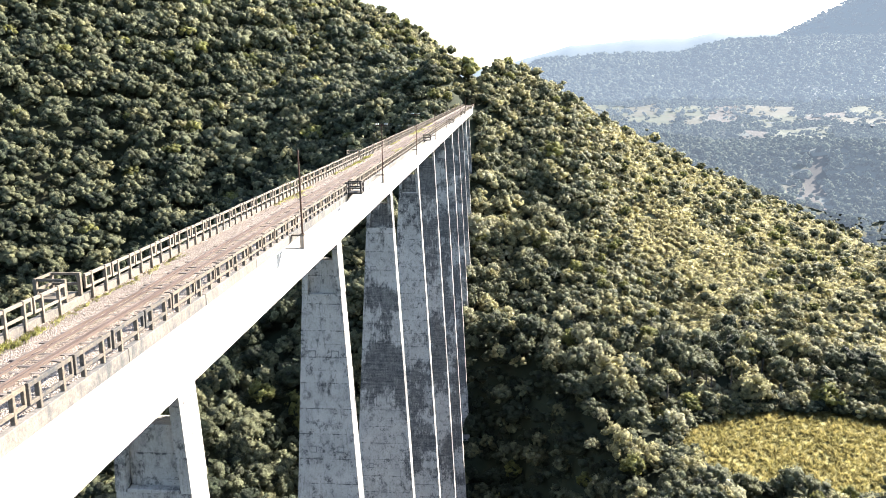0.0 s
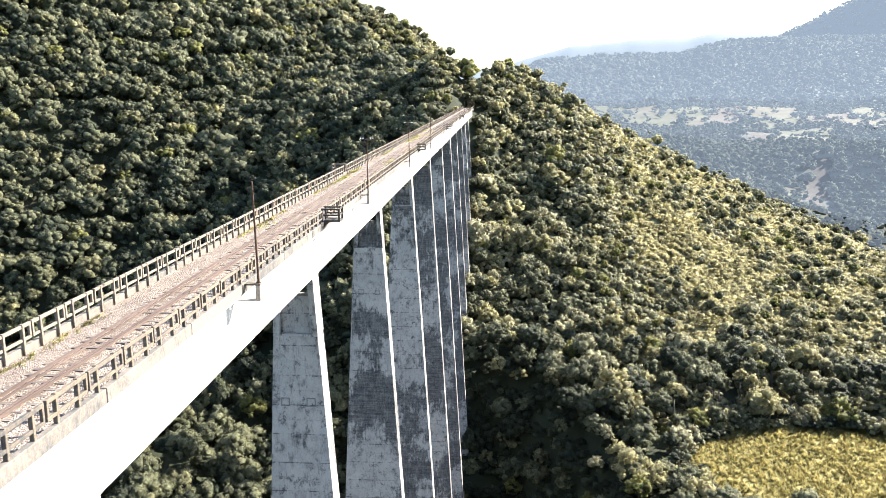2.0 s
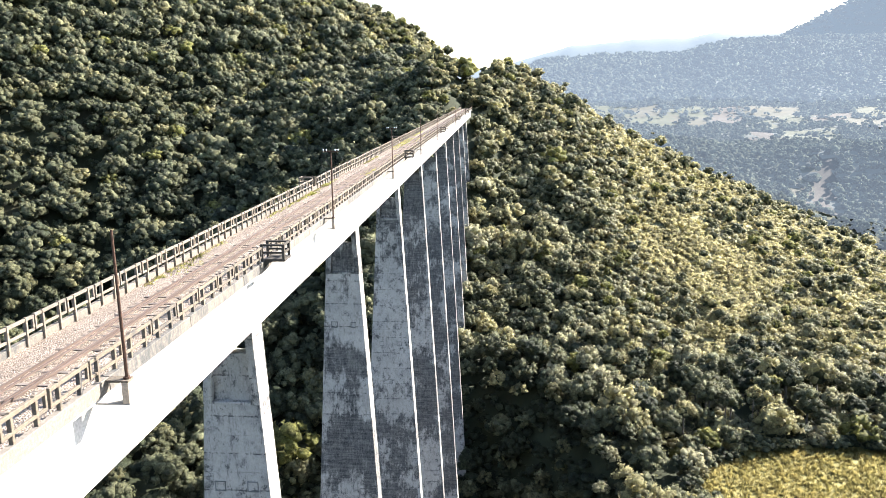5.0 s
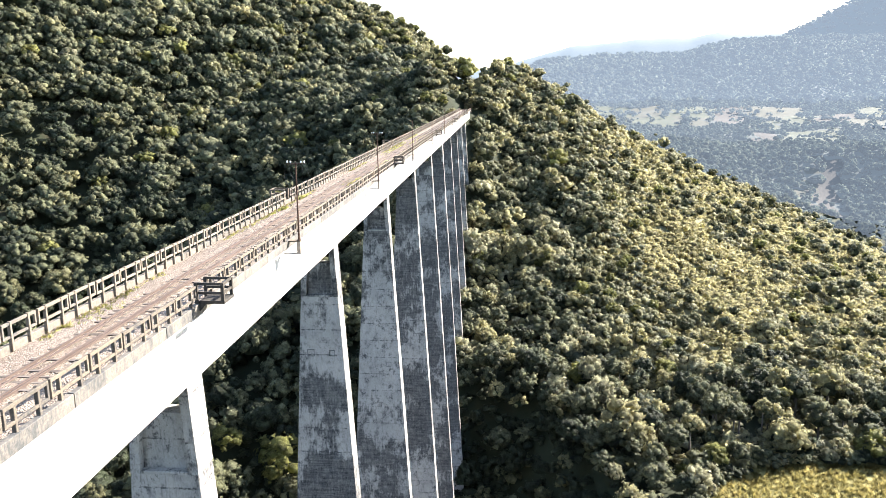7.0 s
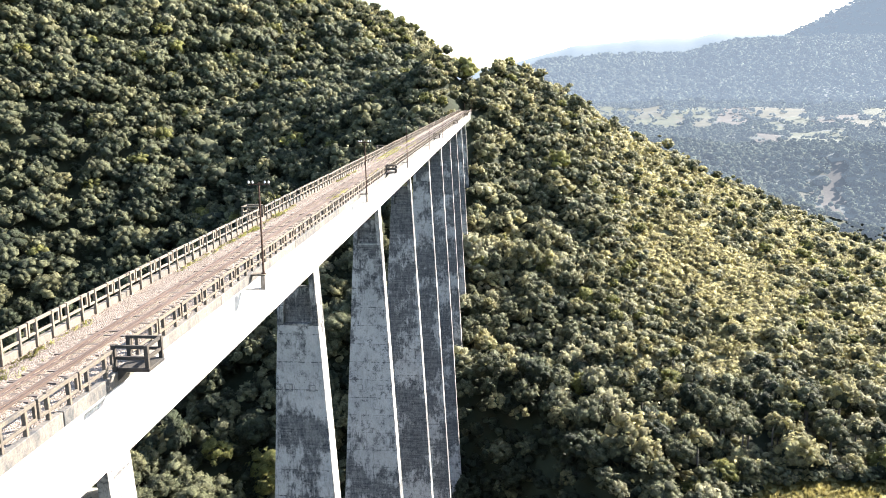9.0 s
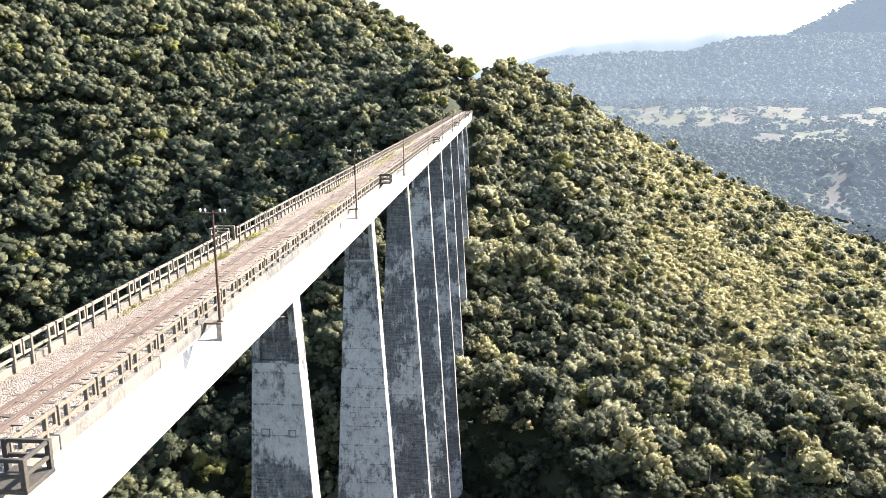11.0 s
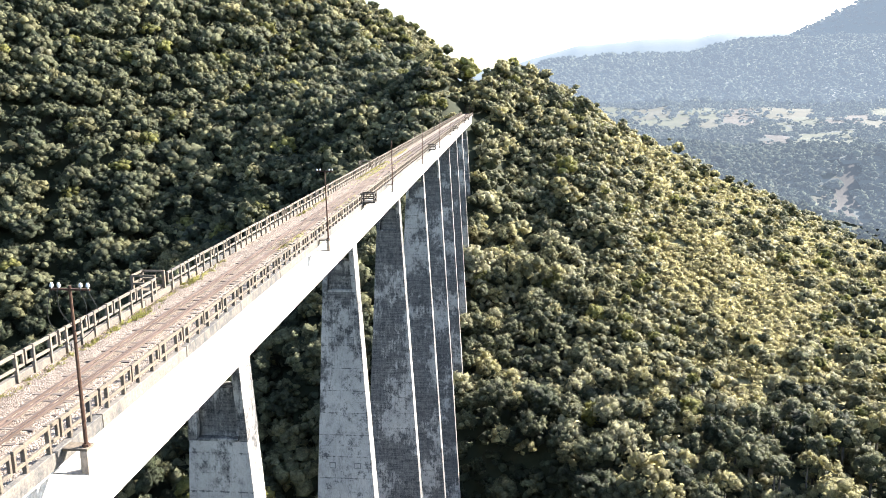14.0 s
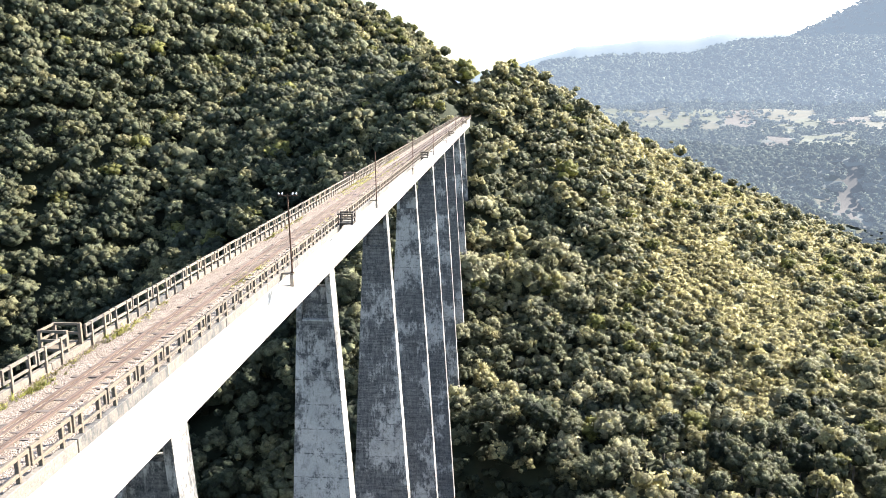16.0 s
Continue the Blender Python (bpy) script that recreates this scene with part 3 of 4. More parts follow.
# ---- refuge platforms over the piers ----
def refuge(side, y):
    t = tagged(new("refuge_platform"), "small concrete refuge balcony with open railing", "balcony", "refuges along the deck edge")
    t.location = (XC + side * 2.75, y, 0.13)
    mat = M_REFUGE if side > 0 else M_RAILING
    f = lambda a, b: sorted((side * a, side * b))
    D, W = 1.42, 0.70
    part("floor", one_box(*f(0.14, D), -W, W, -0.22, -0.06, 0.02), mat, t)
    for yy in (-W + 0.09, W - 0.09):
        for xx in (0.0, D - 0.1):
            part("post", one_box(side * xx - 0.08, side * xx + 0.08, yy - 0.08, yy + 0.08, -0.4 if xx == 0 else -0.06, 0.84, 0.012), mat, t)
        for z in (0.26, 0.72):
            part("rail", one_box(*f(0.08, D - 0.18), yy - 0.05, yy + 0.05, z, z + 0.12, 0.01), mat, t)
        bm = bmesh.new()                                  # raking strut below
        v = [bm.verts.new((side * x, yy + d, z)) for d in (-0.09, 0.09) for x, z in ((0.135, -0.22), (0.5, -0.22), (0.135, -0.6))]
        for q in ((0, 1, 2), (3, 5, 4), (0, 3, 4, 1), (1, 4, 5, 2), (2, 5, 3, 0)):
            bm.faces.new([v[k] for k in q])
        part("bracket", bm, mat, t)
    for z in (0.26, 0.72):
        part("rail", one_box(*f(D - 0.15, D - 0.05), -W + 0.17, W - 0.17, z, z + 0.12, 0.01), mat, t)
    return t


for side in (1, -1):
    for y in CAGES[side]:
        refuge(side, y)


# ---- line poles on brackets ----
def line_pole(y, arm, lean):
    t = tagged(new("line_pole"), "thin rusty steel line pole " + ("with white insulators on a crossarm" if arm else "with bare top, on concrete bracket"), "pole", "poles along the deck edge")
    t.location = (XC + 3.60, y, -1.08)
    part("bracket_floor", one_box(-1.38, 0.14, -0.24, 0.24, 0, 0.06, 0.01), M_BRACKET, t)
    part("bracket_upright", one_box(-0.13, 0.13, -0.23, 0.23, 0.06, 0.86, 0.015), M_UPRIGHT, t, "rust-streaked concrete upright")
    part("bracket_arm", one_box(-0.71, 0.14, -0.24, 0.24, 0.86, 0.95, 0.01), M_RAILING, t)
    part("socket", tube(bmesh.new(), (0, 0, 0.95), (0, 0, 1.03), 0.14, 0.12, 10), M_RUST, t, "rusty pole socket")
    top = Vector((lean[0], lean[1], 6.4))
    pole = part("pole", tube(bmesh.new(), (0, 0, 0.95), top, 0.066, 0.046), M_RUST, t)
    if arm:
        part("crossarm", one_box(-0.66, 0.66, -0.04, 0.04, 6.24, 6.31, 0.01), M_RUST, t, at=(lean[0], lean[1], 0))
        for x in (-0.60, -0.36, 0.36, 0.60):
            bm = tube(bmesh.new(), (0, 0, 0), (0, 0, 0.06), 0.02, 0.02)
            tube(bm, (0, 0, 0.06), (0, 0, 0.13), 0.06, 0.055)
            tube(bm, (0, 0, 0.13), (0, 0, 0.18), 0.055, 0.03)
            part("insulator", bm, M_PORCELAIN, t, "white porcelain insulator", at=(lean[0] + x, lean[1], 6.31))
    if arm == 2:                                          # slack wires looped from the arm back to the pole
        for x, drop, bulge in ((-0.60, 2.1, 0.30), (-0.36, 1.3, 0.10), (0.60, 1.9, 0.42), (0.36, 1.5, 0.22)):
            bm, last = bmesh.new(), None
            for k in range(13):
                u = k / 12
                p = (lean[0] * (1 - 0.3 * u) + x * (1 - u ** 2.2) + math.copysign(bulge * math.sin(u * math.pi) ** 1.2, x), lean[1] - 0.06, 6.36 - drop * u ** 0.85)
                if last:
                    tube(bm, last, p, 0.012, 0.012, 4)
                last = p
            part("wire", bm, M_WIRE, t)
    return t


POLES = {0: (0, (-0.1, 0.05)), 1: (2, (-0.05, 0.1)), 2: (1, (-0.10, 0.0)), 3: (0, (-0.06, 0.0)), 4: (0, (0.0, 0.1)), 5: (0, (0.04, 0)), 6: (0, (-0.05, 0)), 7: (0, (0.05, 0)), 8: (0, (0.1, 0)), 9: (0, (0.05, 0)), 10: (0, (0, 0))}
for k, (arm, lean) in POLES.items():
    line_pole(48.0 + 35.5 * k - {0: 0.1, 1: 0.3}.get(k, 0.0), arm, lean)


# ---- track ----
by = np.concatenate([np.arange(DECK_A, 10, 1.2), np.arange(10, 150, 0.22), np.arange(150, DECK_B + 16, 0.8)])
bx = np.linspace(XC - 2.6, XC + 2.62, 25)
BX, BY = np.meshgrid(bx, by)
bz = -0.29 - 0.13 * np.clip((XC - 1.55 - BX) / 0.8, 0, 1) + 0.105 * np.exp(-((BX - XC) / 1.5) ** 4) + rng.normal(0, 0.022, BX.shape)
ballast = new("ballast", grid_mesh("ballast", bx, by, bz, M_BALLAST))
tagged(ballast, "pale pinkish-grey crushed stone ballast along the track", "ballast", kind="stuff")

track = tagged(new("railway_track"), "rusty single railway track with guard rails on wooden sleepers", "railway track")
XT = XC + 0.11


def rail_bar(x, z, label):
    bm = bmesh.new()
    a, b = DECK_A, DECK_B + 16
    prof = ((-0.065, 0), (0.065, 0), (0.065, 0.015), (0.012, 0.03), (0.012, 0.115), (0.035, 0.125), (0.033, 0.155), (-0.033, 0.155), (-0.035, 0.125), (-0.012, 0.115), (-0.012, 0.03), (-0.065, 0.015))
    r0, r1 = [[bm.verts.new((x + px, y, z + pz)) for px, pz in prof] for y in (a, b)]
    for k in range(len(prof)):
        bm.faces.new((r0[k], r0[(k + 1) % len(prof)], r1[(k + 1) % len(prof)], r1[k]))
    part("rail", bm, M_RAIL, track, label)


for s in (-1, 1):
    rail_bar(XT + s * 0.53, -0.22, "rusty running rail")
    rail_bar(XT + s * 0.30, -0.265, "rusty guard rail")
bm = box(bmesh.new(), -0.98, 0.98, -0.1, 0.1, -0.15, 0.0, 0.012)
SLEEPER = mesh_of("sleeper", bm, M_SLEEPER)
rr = random.Random(3)
far_bm = bmesh.new()
k, y = 0, DECK_A
while y < DECK_B + 15:
    dx, dy = rr.uniform(-0.06, 0.06), rr.uniform(-0.05, 0.05)
    if 14 < y < 190:
        ob = part("sleeper", SLEEPER, None, track, at=(XT + dx, y + dy, rr.uniform(-0.20, -0.162)))
        ob.rotation_euler = (0, 0, rr.uniform(-0.03, 0.03))
    else:
        box(far_bm, XT - 0.98 + dx, XT + 0.98 + dx, y - 0.1, y + 0.1, -0.30, -0.16)
    y += 0.62
tagged(part("sleepers", far_bm, M_SLEEPER, track), kind="stuff")


# ---- trees ----
def ico(level):
    bm = bmesh.new()
    bmesh.ops.create_icosphere(bm, subdivisions=level, radius=1)
    v = np.array([x.co[:] for x in bm.verts])
    f = np.array([[x.index for x in g.verts] for g in bm.faces])
    bm.free()
    return v, f


ICO = {1: ico(1)}

def crown(seed, clumps, sprays, size, lobe=(0.11, 0.19), jitter=0.22, core=True):
    """One crown, about 1 across and 1 high: rounded lobes of foliage with leaf sprays standing off them.
    Returns points, their normals, triangles, and how many of these make the inner mass, coloured dark as inner shade."""
    r = np.random.default_rng(seed)
    mid_point = np.array([0, 0, 0.40])
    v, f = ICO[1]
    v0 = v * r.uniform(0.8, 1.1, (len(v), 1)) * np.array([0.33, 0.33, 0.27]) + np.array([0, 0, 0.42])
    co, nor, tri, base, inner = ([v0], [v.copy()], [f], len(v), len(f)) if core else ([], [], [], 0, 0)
    for k in range(clumps):
        a, u = k * 2.4 + r.uniform(-0.5, 0.5), (k + 0.5) / clumps
        el = math.asin(1 - 1.3 * u)
        rad = r.uniform(0.66, 1.12)
        c = np.array([math.cos(a) * math.cos(el) * 0.37 * rad, math.sin(a) * math.cos(el) * 0.37 * rad, 0.50 + math.sin(el) * 0.35 * rad])
        s = r.uniform(*lobe)
        out = c - mid_point
        turn = np.linalg.qr(r.normal(0, 1, (3, 3)))[0]
        vb = v @ turn
        co.append(vb * r.uniform(0.60, 1.3, (len(v), 1)) * s * np.array([1, 1, 0.85]) + c)
        nor.append(vb + out * 0.9 + np.array([0, 0, 0.1]))
        tri.append(f[vb[f].mean(1) @ out > -0.4 * np.linalg.norm(out)] + base)   # the side towards the stem stays open
        base += len(v)
        for j in range(sprays):
            n = r.normal(0, 1, 3) + np.array([0, 0, 0.3]) + out * 2.2
            n /= np.linalg.norm(n)
            p = c + n * s * np.array([1, 1, 0.88]) * r.uniform(0.88, 1.36)
            n2 = n + r.normal(0, 0.55, 3)
            n2 /= np.linalg.norm(n2)
            e = np.cross(n2, r.normal(0, 1, 3))
            e /= np.linalg.norm(e)
            g = np.cross(n2, e)
            q = size * r.uniform(0.55, 1.3)
            co.append(np.array([p + e * q, p + g * q * 0.9 - e * q * 0.5, p - g * q * 0.9 - e * 0.5 * q]))
            m = n + out * 0.9 + np.array([0, 0, 0.1]) + r.normal(0, jitter, 3)
            nor.append(np.repeat(m[None], 3, 0))
            tri.append(np.array([[0, 1, 2]]) + base)
            base += 3
    nor = np.concatenate(nor)
    return np.concatenate(co), nor / np.linalg.norm(nor, axis=1, keepdims=True), np.concatenate(tri), inner


FINE = [crown(s, 22, 14, 0.038, (0.085, 0.16)) for s in range(7)]
MID = [crown(s + 20, 12, 5, 0.05, (0.105, 0.185)) for s in range(7)]
FAR = [crown(s + 40, 4, 3, 0.08, (0.2, 0.3), core=False) for s in range(5)]
BUSH = [crown(s + 80, 1, 21, 0.15, (0.34, 0.42), 0.3, core=False) for s in range(8)]
SPECK = [crown(s + 60, 3, 1, 0.10, (0.22, 0.36), core=False) for s in range(6)]


def soft_mesh(name, co, nor, tri, mats, slots=None):
    me = raw_mesh(name, co, tri, mats, slots)
    me.polygons.foreach_set("use_smooth", np.ones(len(tri), bool))
    me.normals_split_custom_set_from_vertices(nor.tolist())
    return me


def forest(name, spots, protos, label, mats=None, tones=None):
    """Many trees as one mesh. spots: x, y, ground z, width, height."""
    cos, nors, tris, slots, base = [], [], [], [], 0
    r = np.random.default_rng(len(spots))
    for k, (x, y, z, w, h) in enumerate(spots):
        v, n, f, inner = protos[r.integers(len(protos))]
        a = r.uniform(0, 6.3)
        c, s = math.cos(a), math.sin(a)
        cos.append(np.stack([(v[:, 0] * c - v[:, 1] * s) * w + x, (v[:, 0] * s + v[:, 1] * c) * w + y, v[:, 2] * h + z], 1))
        nors.append(np.stack([n[:, 0] * c - n[:, 1] * s, n[:, 0] * s + n[:, 1] * c, n[:, 2]], 1))
        tris.append(f + base)
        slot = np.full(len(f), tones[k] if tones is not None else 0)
        # inner mass takes the dark leaf: shade within the crown put into colour
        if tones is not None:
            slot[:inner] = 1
        slots.append(slot)
        base += len(v)
    me = soft_mesh(name, np.concatenate(cos), np.concatenate(nors), np.concatenate(tris), mats or M_LEAF, np.concatenate(slots))
    print(name, len(spots), sum(len(t) for t in tris))
    return tagged(new(name, me), label, "forest", kind="stuff")


TREES = {}


def tree(k, x, y, z, w, h, tone):
    """A single tree: trunk with limbs, and a crown."""
    r = random.Random(k)
    t = tagged(new("tree"), ("green", "dark green", "olive green", "yellow-green", "grey-green", "bronze-green")[tone] + " broad-crowned tree on the valley slope", "tree", "trees by the meadow")
    t.location = (x, y, z)
    t.rotation_euler = (0, 0, r.uniform(0, 6.3))
    key = (k % 7, tone)
    if key not in TREES:
        v, n, f, inner = FINE[k % 7]
        # the second slot darkens the inner mass, as shade between the lobes
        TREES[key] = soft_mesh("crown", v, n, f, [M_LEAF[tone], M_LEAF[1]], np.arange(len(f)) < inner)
    c = part("crown", TREES[key], None, t)
    c.scale = (w, w, h)
    if "trunk" not in TREES:
        bm = tube(bmesh.new(), (0, 0, -0.9), (0.02, 0.01, 0.35), 0.045, 0.028, 7)
        for a in (0.3, 2.2, 4.4):
            tube(bm, (0.02, 0.01, 0.25), (0.22 * math.cos(a), 0.22 * math.sin(a), 0.55), 0.02, 0.008, 5)
        TREES["trunk"] = mesh_of("trunk", bm, M_BARK)
    part("trunk", TREES["trunk"], None, t).scale = (w, w, h)




def scatter(x0, x1, y0, y1, step, seed):
    r = np.random.default_rng(seed)
    xs, ys = np.meshgrid(np.arange(x0, x1, step), np.arange(y0, y1, step * 0.9))
    xs = xs + (np.arange(xs.shape[0]) % 2)[:, None] * step / 2
    xs, ys = (xs + r.uniform(-0.42, 0.42, xs.shape) * step).ravel(), (ys + r.uniform(-0.42, 0.42, ys.shape) * step).ravel()
    return xs, ys, r


def tuft(seed):
    r = np.random.default_rng(seed)
    co, nor, tri = [], [], []
    for k in range(11):
        a, lean, h = r.uniform(0, 6.3), r.uniform(0.1, 0.6), r.uniform(0.45, 1.0)
        d, e = np.array([math.cos(a), math.sin(a), 0]), np.array([-math.sin(a), math.cos(a), 0])
        p = d * r.uniform(0, 0.28)
        co += [p - e * 0.05, p + e * 0.05, p + d * lean * h + np.array([0, 0, h])]
        nor += [np.array([0, 0, 1.0]) + d * 0.3] * 3
        tri.append((3 * k, 3 * k + 1, 3 * k + 2))
    nor = np.array(nor)
    return np.array(co), nor / np.linalg.norm(nor, axis=1, keepdims=True), np.array(tri), 0


TUFTS = [tuft(k) for k in range(5)]

near, mid, scrub_spots, near_t, mid_t, single, under = [], [], [], [], [], [], []
for x0, x1, y0, y1, step, seed in ((-430, 270, 150, 480, 6.9, 1), (-400, -5, 480, 640, 8.6, 2), (-8, 340, 480, 660, 7.6, 4)):
    xs, ys, r = scatter(x0, x1, y0, y1, step, seed)
    zs = land(xs, ys)
    tone_field = wave(xs, ys, 90, 11)
    for x, y, z, tf in zip(xs, ys, zs, tone_field):
        if MEADOW(x, y) < 1 or abs(x - XC) < (5.5 if y > 380 else 3.6) and y < 437:
            continue
        if y < 148:
            continue
        if -x > 0.70 * y + 14 or x > 0.515 * y + 12:
            continue
        over = float(past_crest(x, y))
        if over > (6 if x < XC else 15):
            continue
        sc = SCRUB(x, y)
        w = r.gamma(9, 1 / 9) * (8.8 if x > XC else 9.6 if y < 480 else 10.8)
        tone = int(r.choice(6, p=(0.52, 0.27, 0.02, 0.03, 0.01, 0.15))) if x < XC or x < 18 and y < 300 or tf < -1.2 else int(r.choice(5, p=(0.14, 0.04, 0.40, 0.10, 0.32) if y > 275 else (0.44, 0.16, 0.24, 0.10, 0.06)))
        # past y 330 the steep end's leaf mix is paled, standing in for sun and haze
        if XC < x and r.random() > (x - 12 - 0.06 * (y - 300)) / 40:
            tone = int(r.choice(6, p=(0.28, 0.02, 0.34, 0.05, 0.19, 0.12) if y > 330 else (0.52, 0.10, 0.22, 0.03, 0.13, 0.0)))
        # valley-bottom trees mostly take the dark leaf: shade put into the colour
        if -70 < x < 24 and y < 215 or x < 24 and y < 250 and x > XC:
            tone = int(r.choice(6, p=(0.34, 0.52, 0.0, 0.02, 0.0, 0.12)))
        dry = float(DRY(x, y))
        ridge = -150 < x < XC - 4 and over > -26
        if sc < 1.0 and r.random() < 0.95 - 0.2 * sc or r.random() < 0.64 * dry * (1 - 0.55 * (abs(x - 105) < 22 and abs(y - 300) < 16)):
            for q in range(11):
                xx, yy = x + r.uniform(-4.5, 4.5), y + r.uniform(-4.5, 4.5)
                s = r.uniform(2.2, 4.8)
                scrub_spots.append((xx, yy, float(land(xx, yy)) - 0.12 * s, s, s * r.uniform(0.5, 0.9)))
            continue
        if x > 15 and y > 290 or x > 28 and y > 222 and MEADOW(x, y) > 1.25:                            # undergrowth between the smaller trees
            for q in range(3):
                xx, yy = x + r.uniform(-4, 4), y + r.uniform(-4, 4)
                s = r.uniform(3.5, 6)
                under.append((xx, yy, float(land(xx, yy)) - 0.6, s, s * 0.9))
        if x > 30 and y > 300 or ridge:
            w *= 0.72
            # ridge crowns get pale leaf tones in place of the sun and haze there
            tone = int(r.choice((2, 4, 2, 3, 5) if ridge else (2, 4, 5, 3, 0, 5)))
        if x > XC and y <= 310:
            w *= 0.86
        h = w * r.uniform(0.82, 1.12)
        lift = (8.5 if x < XC or y < 270 else 5.5) if MEADOW(x, y) > 1.9 else 4.6
        spot = (x, y, z + lift - h * 0.62 + r.normal(0, 1.9), w, h)
        if 36 < x < 112 and 226 < y < 300:
            tree(len(single), *spot, tone), single.append(spot)
        elif math.hypot(x, y - 40) < 330 and x < 130:
            near.append(spot), near_t.append(tone)
        else:
            mid.append(spot), mid_t.append(tone)
xs, ys, r = scatter(-170, XC - 4, 420, 640, 5.4, 77)      # close young trees along the saddle left of the line, tones paled as sun and haze
for x, y in zip(xs, ys):
    over = float(past_crest(x, y))
    if x < XC - 9 and (-22 if x > -90 else -12) < over < 5 or x < XC - 5 and y > 437 and over < 5:
        w = r.uniform(5.5, 8.5)
        mid.append((x, y, float(land(x, y)) + 0.5, w, w * r.uniform(0.8, 1.1))), mid_t.append(int(r.choice((2, 4, 2, 3, 5))))
under_t = [int(r.choice((2, 4, 4) if u[0] > 45 else (0, 0, 2))) for u in under]
xs, ys, r = scatter(-75, 38, 118, 290, 4.6, 78)          # low growth on the added bed's banks, mostly dark leaf to paint its shade
for x, y in zip(xs, ys):
    if abs(x - XC) > 5 or y > 150:
        w = r.uniform(4.5, 7.0)
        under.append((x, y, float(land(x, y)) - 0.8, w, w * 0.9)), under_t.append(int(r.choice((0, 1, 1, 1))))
xs, ys, r = scatter(-330, -30, 270, 560, 9.0, 80)         # saplings under the gaps of the hillside
for x, y in zip(xs, ys):
    if -x < 0.70 * y + 8 and past_crest(x, y) < 8:
        w = r.uniform(5.5, 8.0)
        under.append((x, y, float(land(x, y)) - 0.5, w, w * 0.9)), under_t.append(int(r.choice((0, 1, 1))))
xs, ys, r = scatter(-14, 62, 285, 470, 5.4, 81)           # and between the trees of the steep end
for x, y in zip(xs, ys):
    if x > XC + 6 or y > 437:
        w = r.uniform(4.5, 7.0)
        under.append((x, y, float(land(x, y)) - 0.4, w, w * 0.95)), under_t.append(int(r.choice((0, 5, 2, 4, 5))))
xs, ys, r = scatter(XC - 2, 34, 444, 530, 5.6, 79)       # and behind the end of the line
for x, y in zip(xs, ys):
    w = r.uniform(5, 8)
    mid.append((x, y, float(land(x, y)) - 0.5, w, w * r.uniform(0.8, 1.1))), mid_t.append(int(r.choice((0, 5, 2, 4))))
r = np.random.default_rng(5)                             # bushes and rank grass round and on the meadow
bushes, blades = [], []
for a in np.arange(0, 6.28, 0.035):
    q = r.uniform(1.0, 1.25) ** 0.5
    x, y = 94 + 42 * q * math.cos(a), 207 + 25 * q * math.sin(a)
    y += 0.1 * (x - 94)
    s = r.uniform(3.0, 6.0)
    bushes.append((x, y, float(land(x, y)) - 0.15 * s, s, s * 0.9))
for k in range(7500):
    a, q = r.uniform(0, 6.28), r.uniform(0, 1.02) ** 0.5
    x, y = 94 + 42 * q * math.cos(a), 207 + 25 * q * math.sin(a)
    y += 0.1 * (x - 94)
    s = r.uniform(0.9, 1.9)
    blades.append((x, y, float(land(x, y)) - 0.05, s, s * 0.7))
forest("bushes", bushes, MID, "dark green bushes along the meadow's edge", tones=[int(r.choice((0, 1, 2))) for b in bushes])
forest("meadow_grass", blades, TUFTS, "rank yellow-green meadow grass", mats=[M_GRASS])
forest("forest_trees", near, FINE, "dense green subtropical trees covering the valley slopes", tones=near_t)
forest("hillside_trees", mid, MID, "dense green trees covering the upper hillside", tones=mid_t)
forest("scrub", scrub_spots, BUSH, "pale yellowish low scrub on the slope", mats=[M_SCRUB])
forest("undergrowth", under, FAR, "olive undergrowth between trees on the slope", tones=under_t)


# ---- the far valley: fields, hedges, woods ----
r = np.random.default_rng(21)
spots = []
for d0, d1, step, size in ((500, 1000, 8.0, 9.5), (1000, 1790, 9.5, 9.0), (1790, 2700, 15.0, 18.0)):
    d = d0
    while d < d1:
        for az in np.arange(math.radians(1.0), math.radians(33), step / d):
            aa, dd = az + r.uniform(-0.45, 0.45) * step / d, d + r.uniform(-0.45, 0.45) * step
            x, y = dd * math.sin(aa), dd * math.cos(aa)
            open_field = d0 < 1500 and crop(x, y) >= 0
            if open_field and (wave(x * 1.5, y, 120, 35) < 0.75 or r.random() < 0.5) and r.random() > 0.06 or past_crest(x, y) < 24:
                continue
            w = size * r.uniform(0.6, 1.4)
            spots.append((x, y, float(land(x, y)) - 0.28 * w, w, w * r.uniform(0.7, 1.1)))
        d += step * (1.0 if d0 < 1500 else 1.25)
for d in np.arange(2710, 3260, 24.0):                     # woods up the crag
    for az in np.arange(math.radians(16.3), math.radians(28), 24.0 / d):
        aa, dd = az + r.uniform(-0.45, 0.45) * 24 / d, d + r.uniform(-10, 10)
        w = r.uniform(15, 30)
        spots.append((dd * math.sin(aa), dd * math.cos(aa), float(land(dd * math.sin(aa), dd * math.cos(aa))) - 0.4 * w, w, w * r.uniform(0.6, 0.9)))
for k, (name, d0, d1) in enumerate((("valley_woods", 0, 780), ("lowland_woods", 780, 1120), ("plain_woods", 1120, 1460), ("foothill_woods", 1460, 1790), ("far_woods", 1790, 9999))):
    forest(name, [p for p in spots if d0 <= math.hypot(p[0], p[1]) < d1], SPECK, "green woods on far hills and between fields, blue with painted haze", mats=[M_FARLEAF[k]])


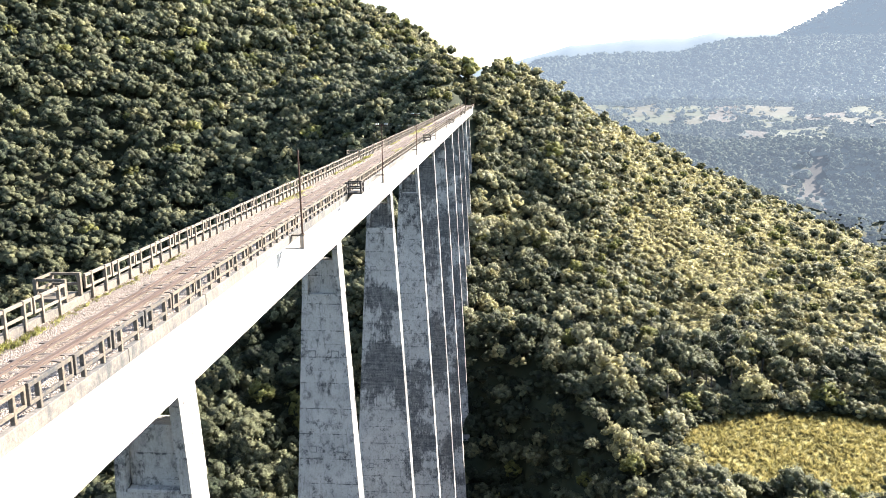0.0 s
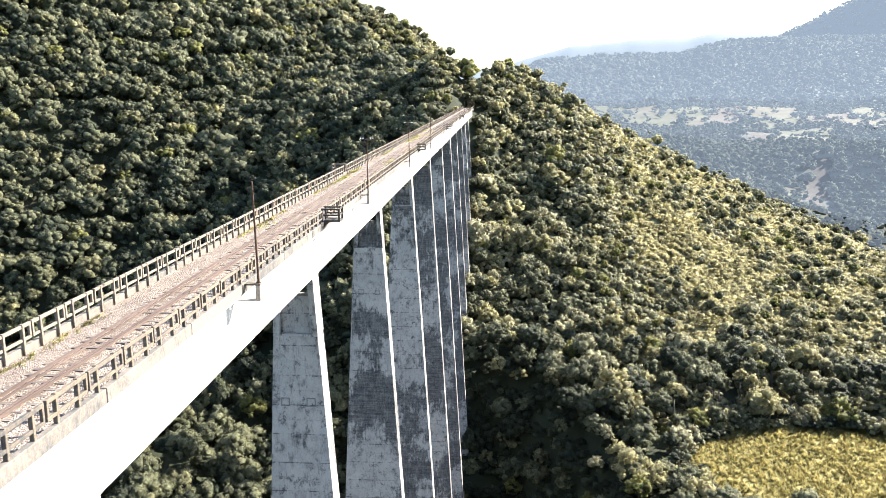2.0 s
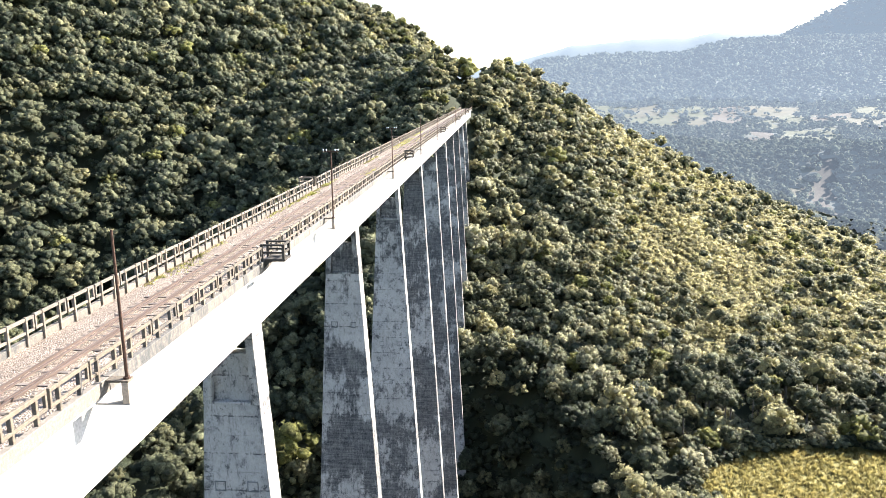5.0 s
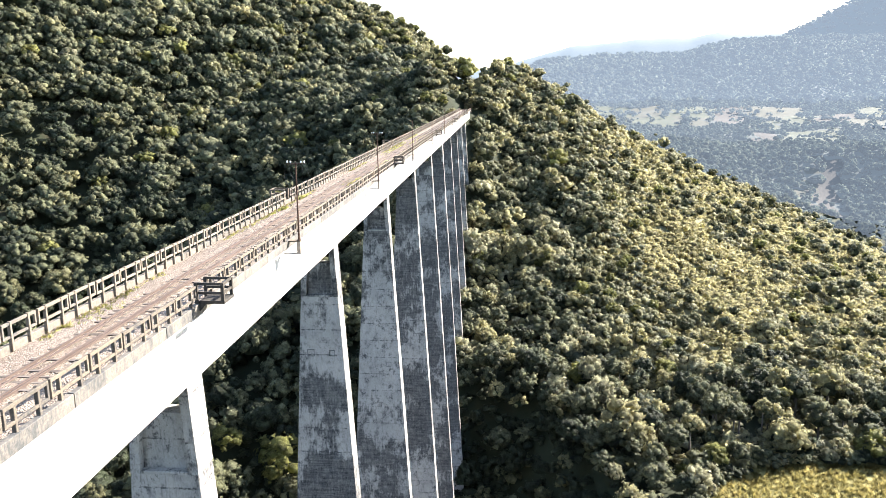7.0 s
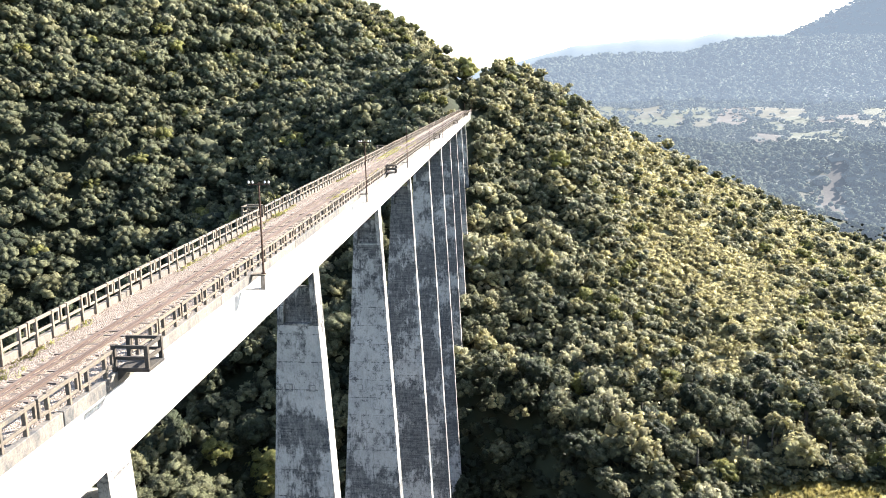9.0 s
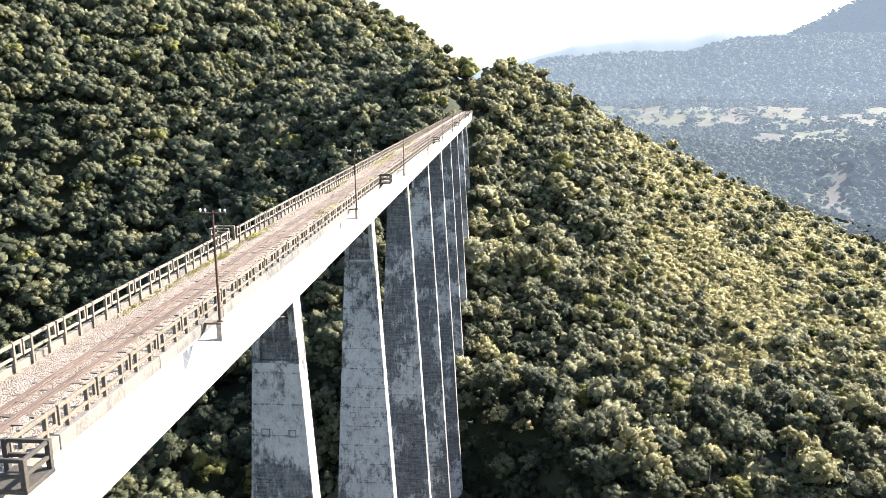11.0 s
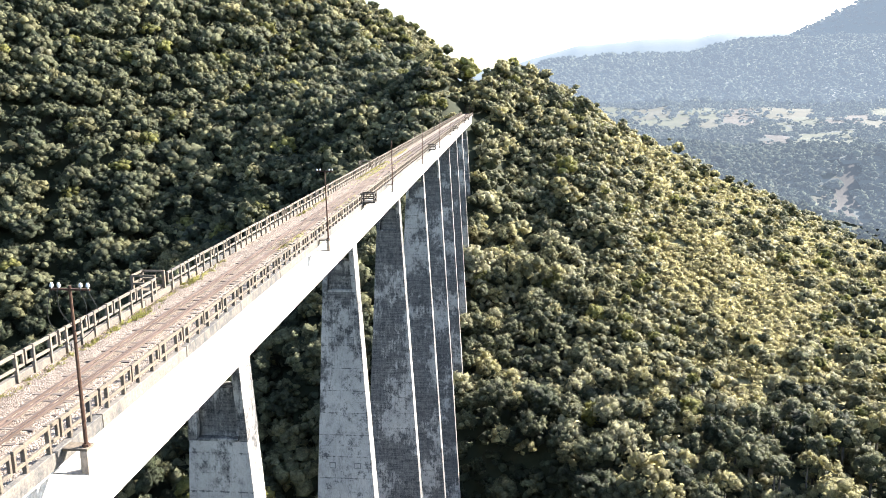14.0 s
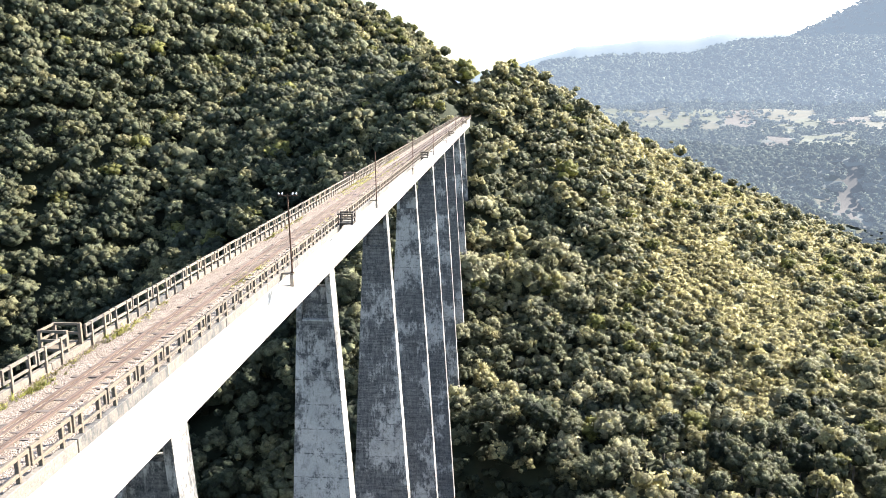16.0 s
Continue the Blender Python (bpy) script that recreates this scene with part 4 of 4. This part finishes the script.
def farm_building(x, y, w, d, turn):
    z = float(land(x, y))
    t = tagged(new("farm_building"), "small pale farm building among far fields", "building")
    t.location, t.rotation_euler = (x, y, z), (0, 0, turn)
    part("wall", one_box(-w / 2, w / 2, -d / 2, d / 2, -2, 3.2), M_BRACKET, t)
    bm = bmesh.new()
    a = [bm.verts.new(p) for p in ((-w / 2 - 0.5, -d / 2 - 0.5, 3.1), (w / 2 + 0.5, -d / 2 - 0.5, 3.1), (w / 2 + 0.5, 0, 5.2), (-w / 2 - 0.5, 0, 5.2), (w / 2 + 0.5, d / 2 + 0.5, 3.1), (-w / 2 - 0.5, d / 2 + 0.5, 3.1))]
    for q in ((0, 1, 2, 3), (3, 2, 4, 5), (0, 3, 5), (1, 4, 2), (0, 5, 4, 1)):
        bm.faces.new([a[k] for k in q])
    part("roof", bm, M_BRACKET, t, "pale sheet roof")
    door = part("door", one_box(-0.6, 0.6, -d / 2 - 0.05, -d / 2 + 0.02, 0, 2.2), M_RUST, t)
    for q in (-0.3, 0.3):
        part("window", one_box(q * w - 0.6, q * w + 0.6, -d / 2 - 0.04, -d / 2 + 0.02, 1.1, 2.2), M_WIRE, t)


farm_building(545, 1192, 20, 8, -0.35)


# ---- weeds on the ballast ----
r = np.random.default_rng(12)
weeds = []
for k in range(2000):
    y = r.uniform(18, 230)
    x = XC - 2.4 + abs(r.normal(0, 0.3)) if wave(0 * y, y, 26, 44) > -0.05 else None
    if x is not None:
        w = r.uniform(0.2, 0.45)
        weeds.append((x, y, -0.29 - 0.13 * min(max((XC - 1.55 - x) / 0.8, 0), 1) - 0.02, w, w * 0.5))
for cy, cx, n, spread in ((117, 0.6, 26, 1.2), (121, 0.7, 14, 1.0), (98, -1.7, 8, 0.8), (106, -2.0, 8, 0.8), (170, -1.0, 60, 8), (190, 0.3, 60, 10), (66, -1.3, 5, 1), (26, -1.9, 12, 1.0), (140, 0.8, 12, 3)):
    for k in range(n * 5):
        w = r.uniform(0.18, 0.45)
        weeds.append((XC + cx + r.normal(0, 0.24), cy + r.normal(0, spread), -0.29, w, w * 0.7))
forest("weeds", weeds, TUFTS, "yellow-green weeds growing through the ballast", mats=[M_WEED])


# ---- the wooded valley floor below and behind ----
xs, ys, r = scatter(-230, 230, -330, 148, 10.5, 8)
spots, tones = [], []
for x, y in zip(xs, ys):
    if abs(x - XC) > 4.5 and MEADOW(x, y) > 1.1 and not (y > 40 and (x > 0.515 * y + 60)):
        w = r.uniform(8, 14)
        spots.append((x, y, float(land(x, y)) + 1.5, w, w * r.uniform(0.8, 1.1)))
        # three in four are dark leaf, painting the valley floor's shade
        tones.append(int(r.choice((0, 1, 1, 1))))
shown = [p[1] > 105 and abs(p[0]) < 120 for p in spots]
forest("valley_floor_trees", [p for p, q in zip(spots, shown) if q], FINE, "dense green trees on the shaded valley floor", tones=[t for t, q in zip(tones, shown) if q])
below = [not q and p[1] > -45 and abs(p[0]) < 75 for p, q in zip(spots, shown)]
behind = [not q and not b for q, b in zip(shown, below)]
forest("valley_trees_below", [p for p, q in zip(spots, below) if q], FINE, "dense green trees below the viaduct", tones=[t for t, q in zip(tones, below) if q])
forest("valley_trees_behind", [p for p, q in zip(spots, behind) if q], FAR, "dense green trees on the shaded valley floor", tones=[t for t, q in zip(tones, behind) if q])
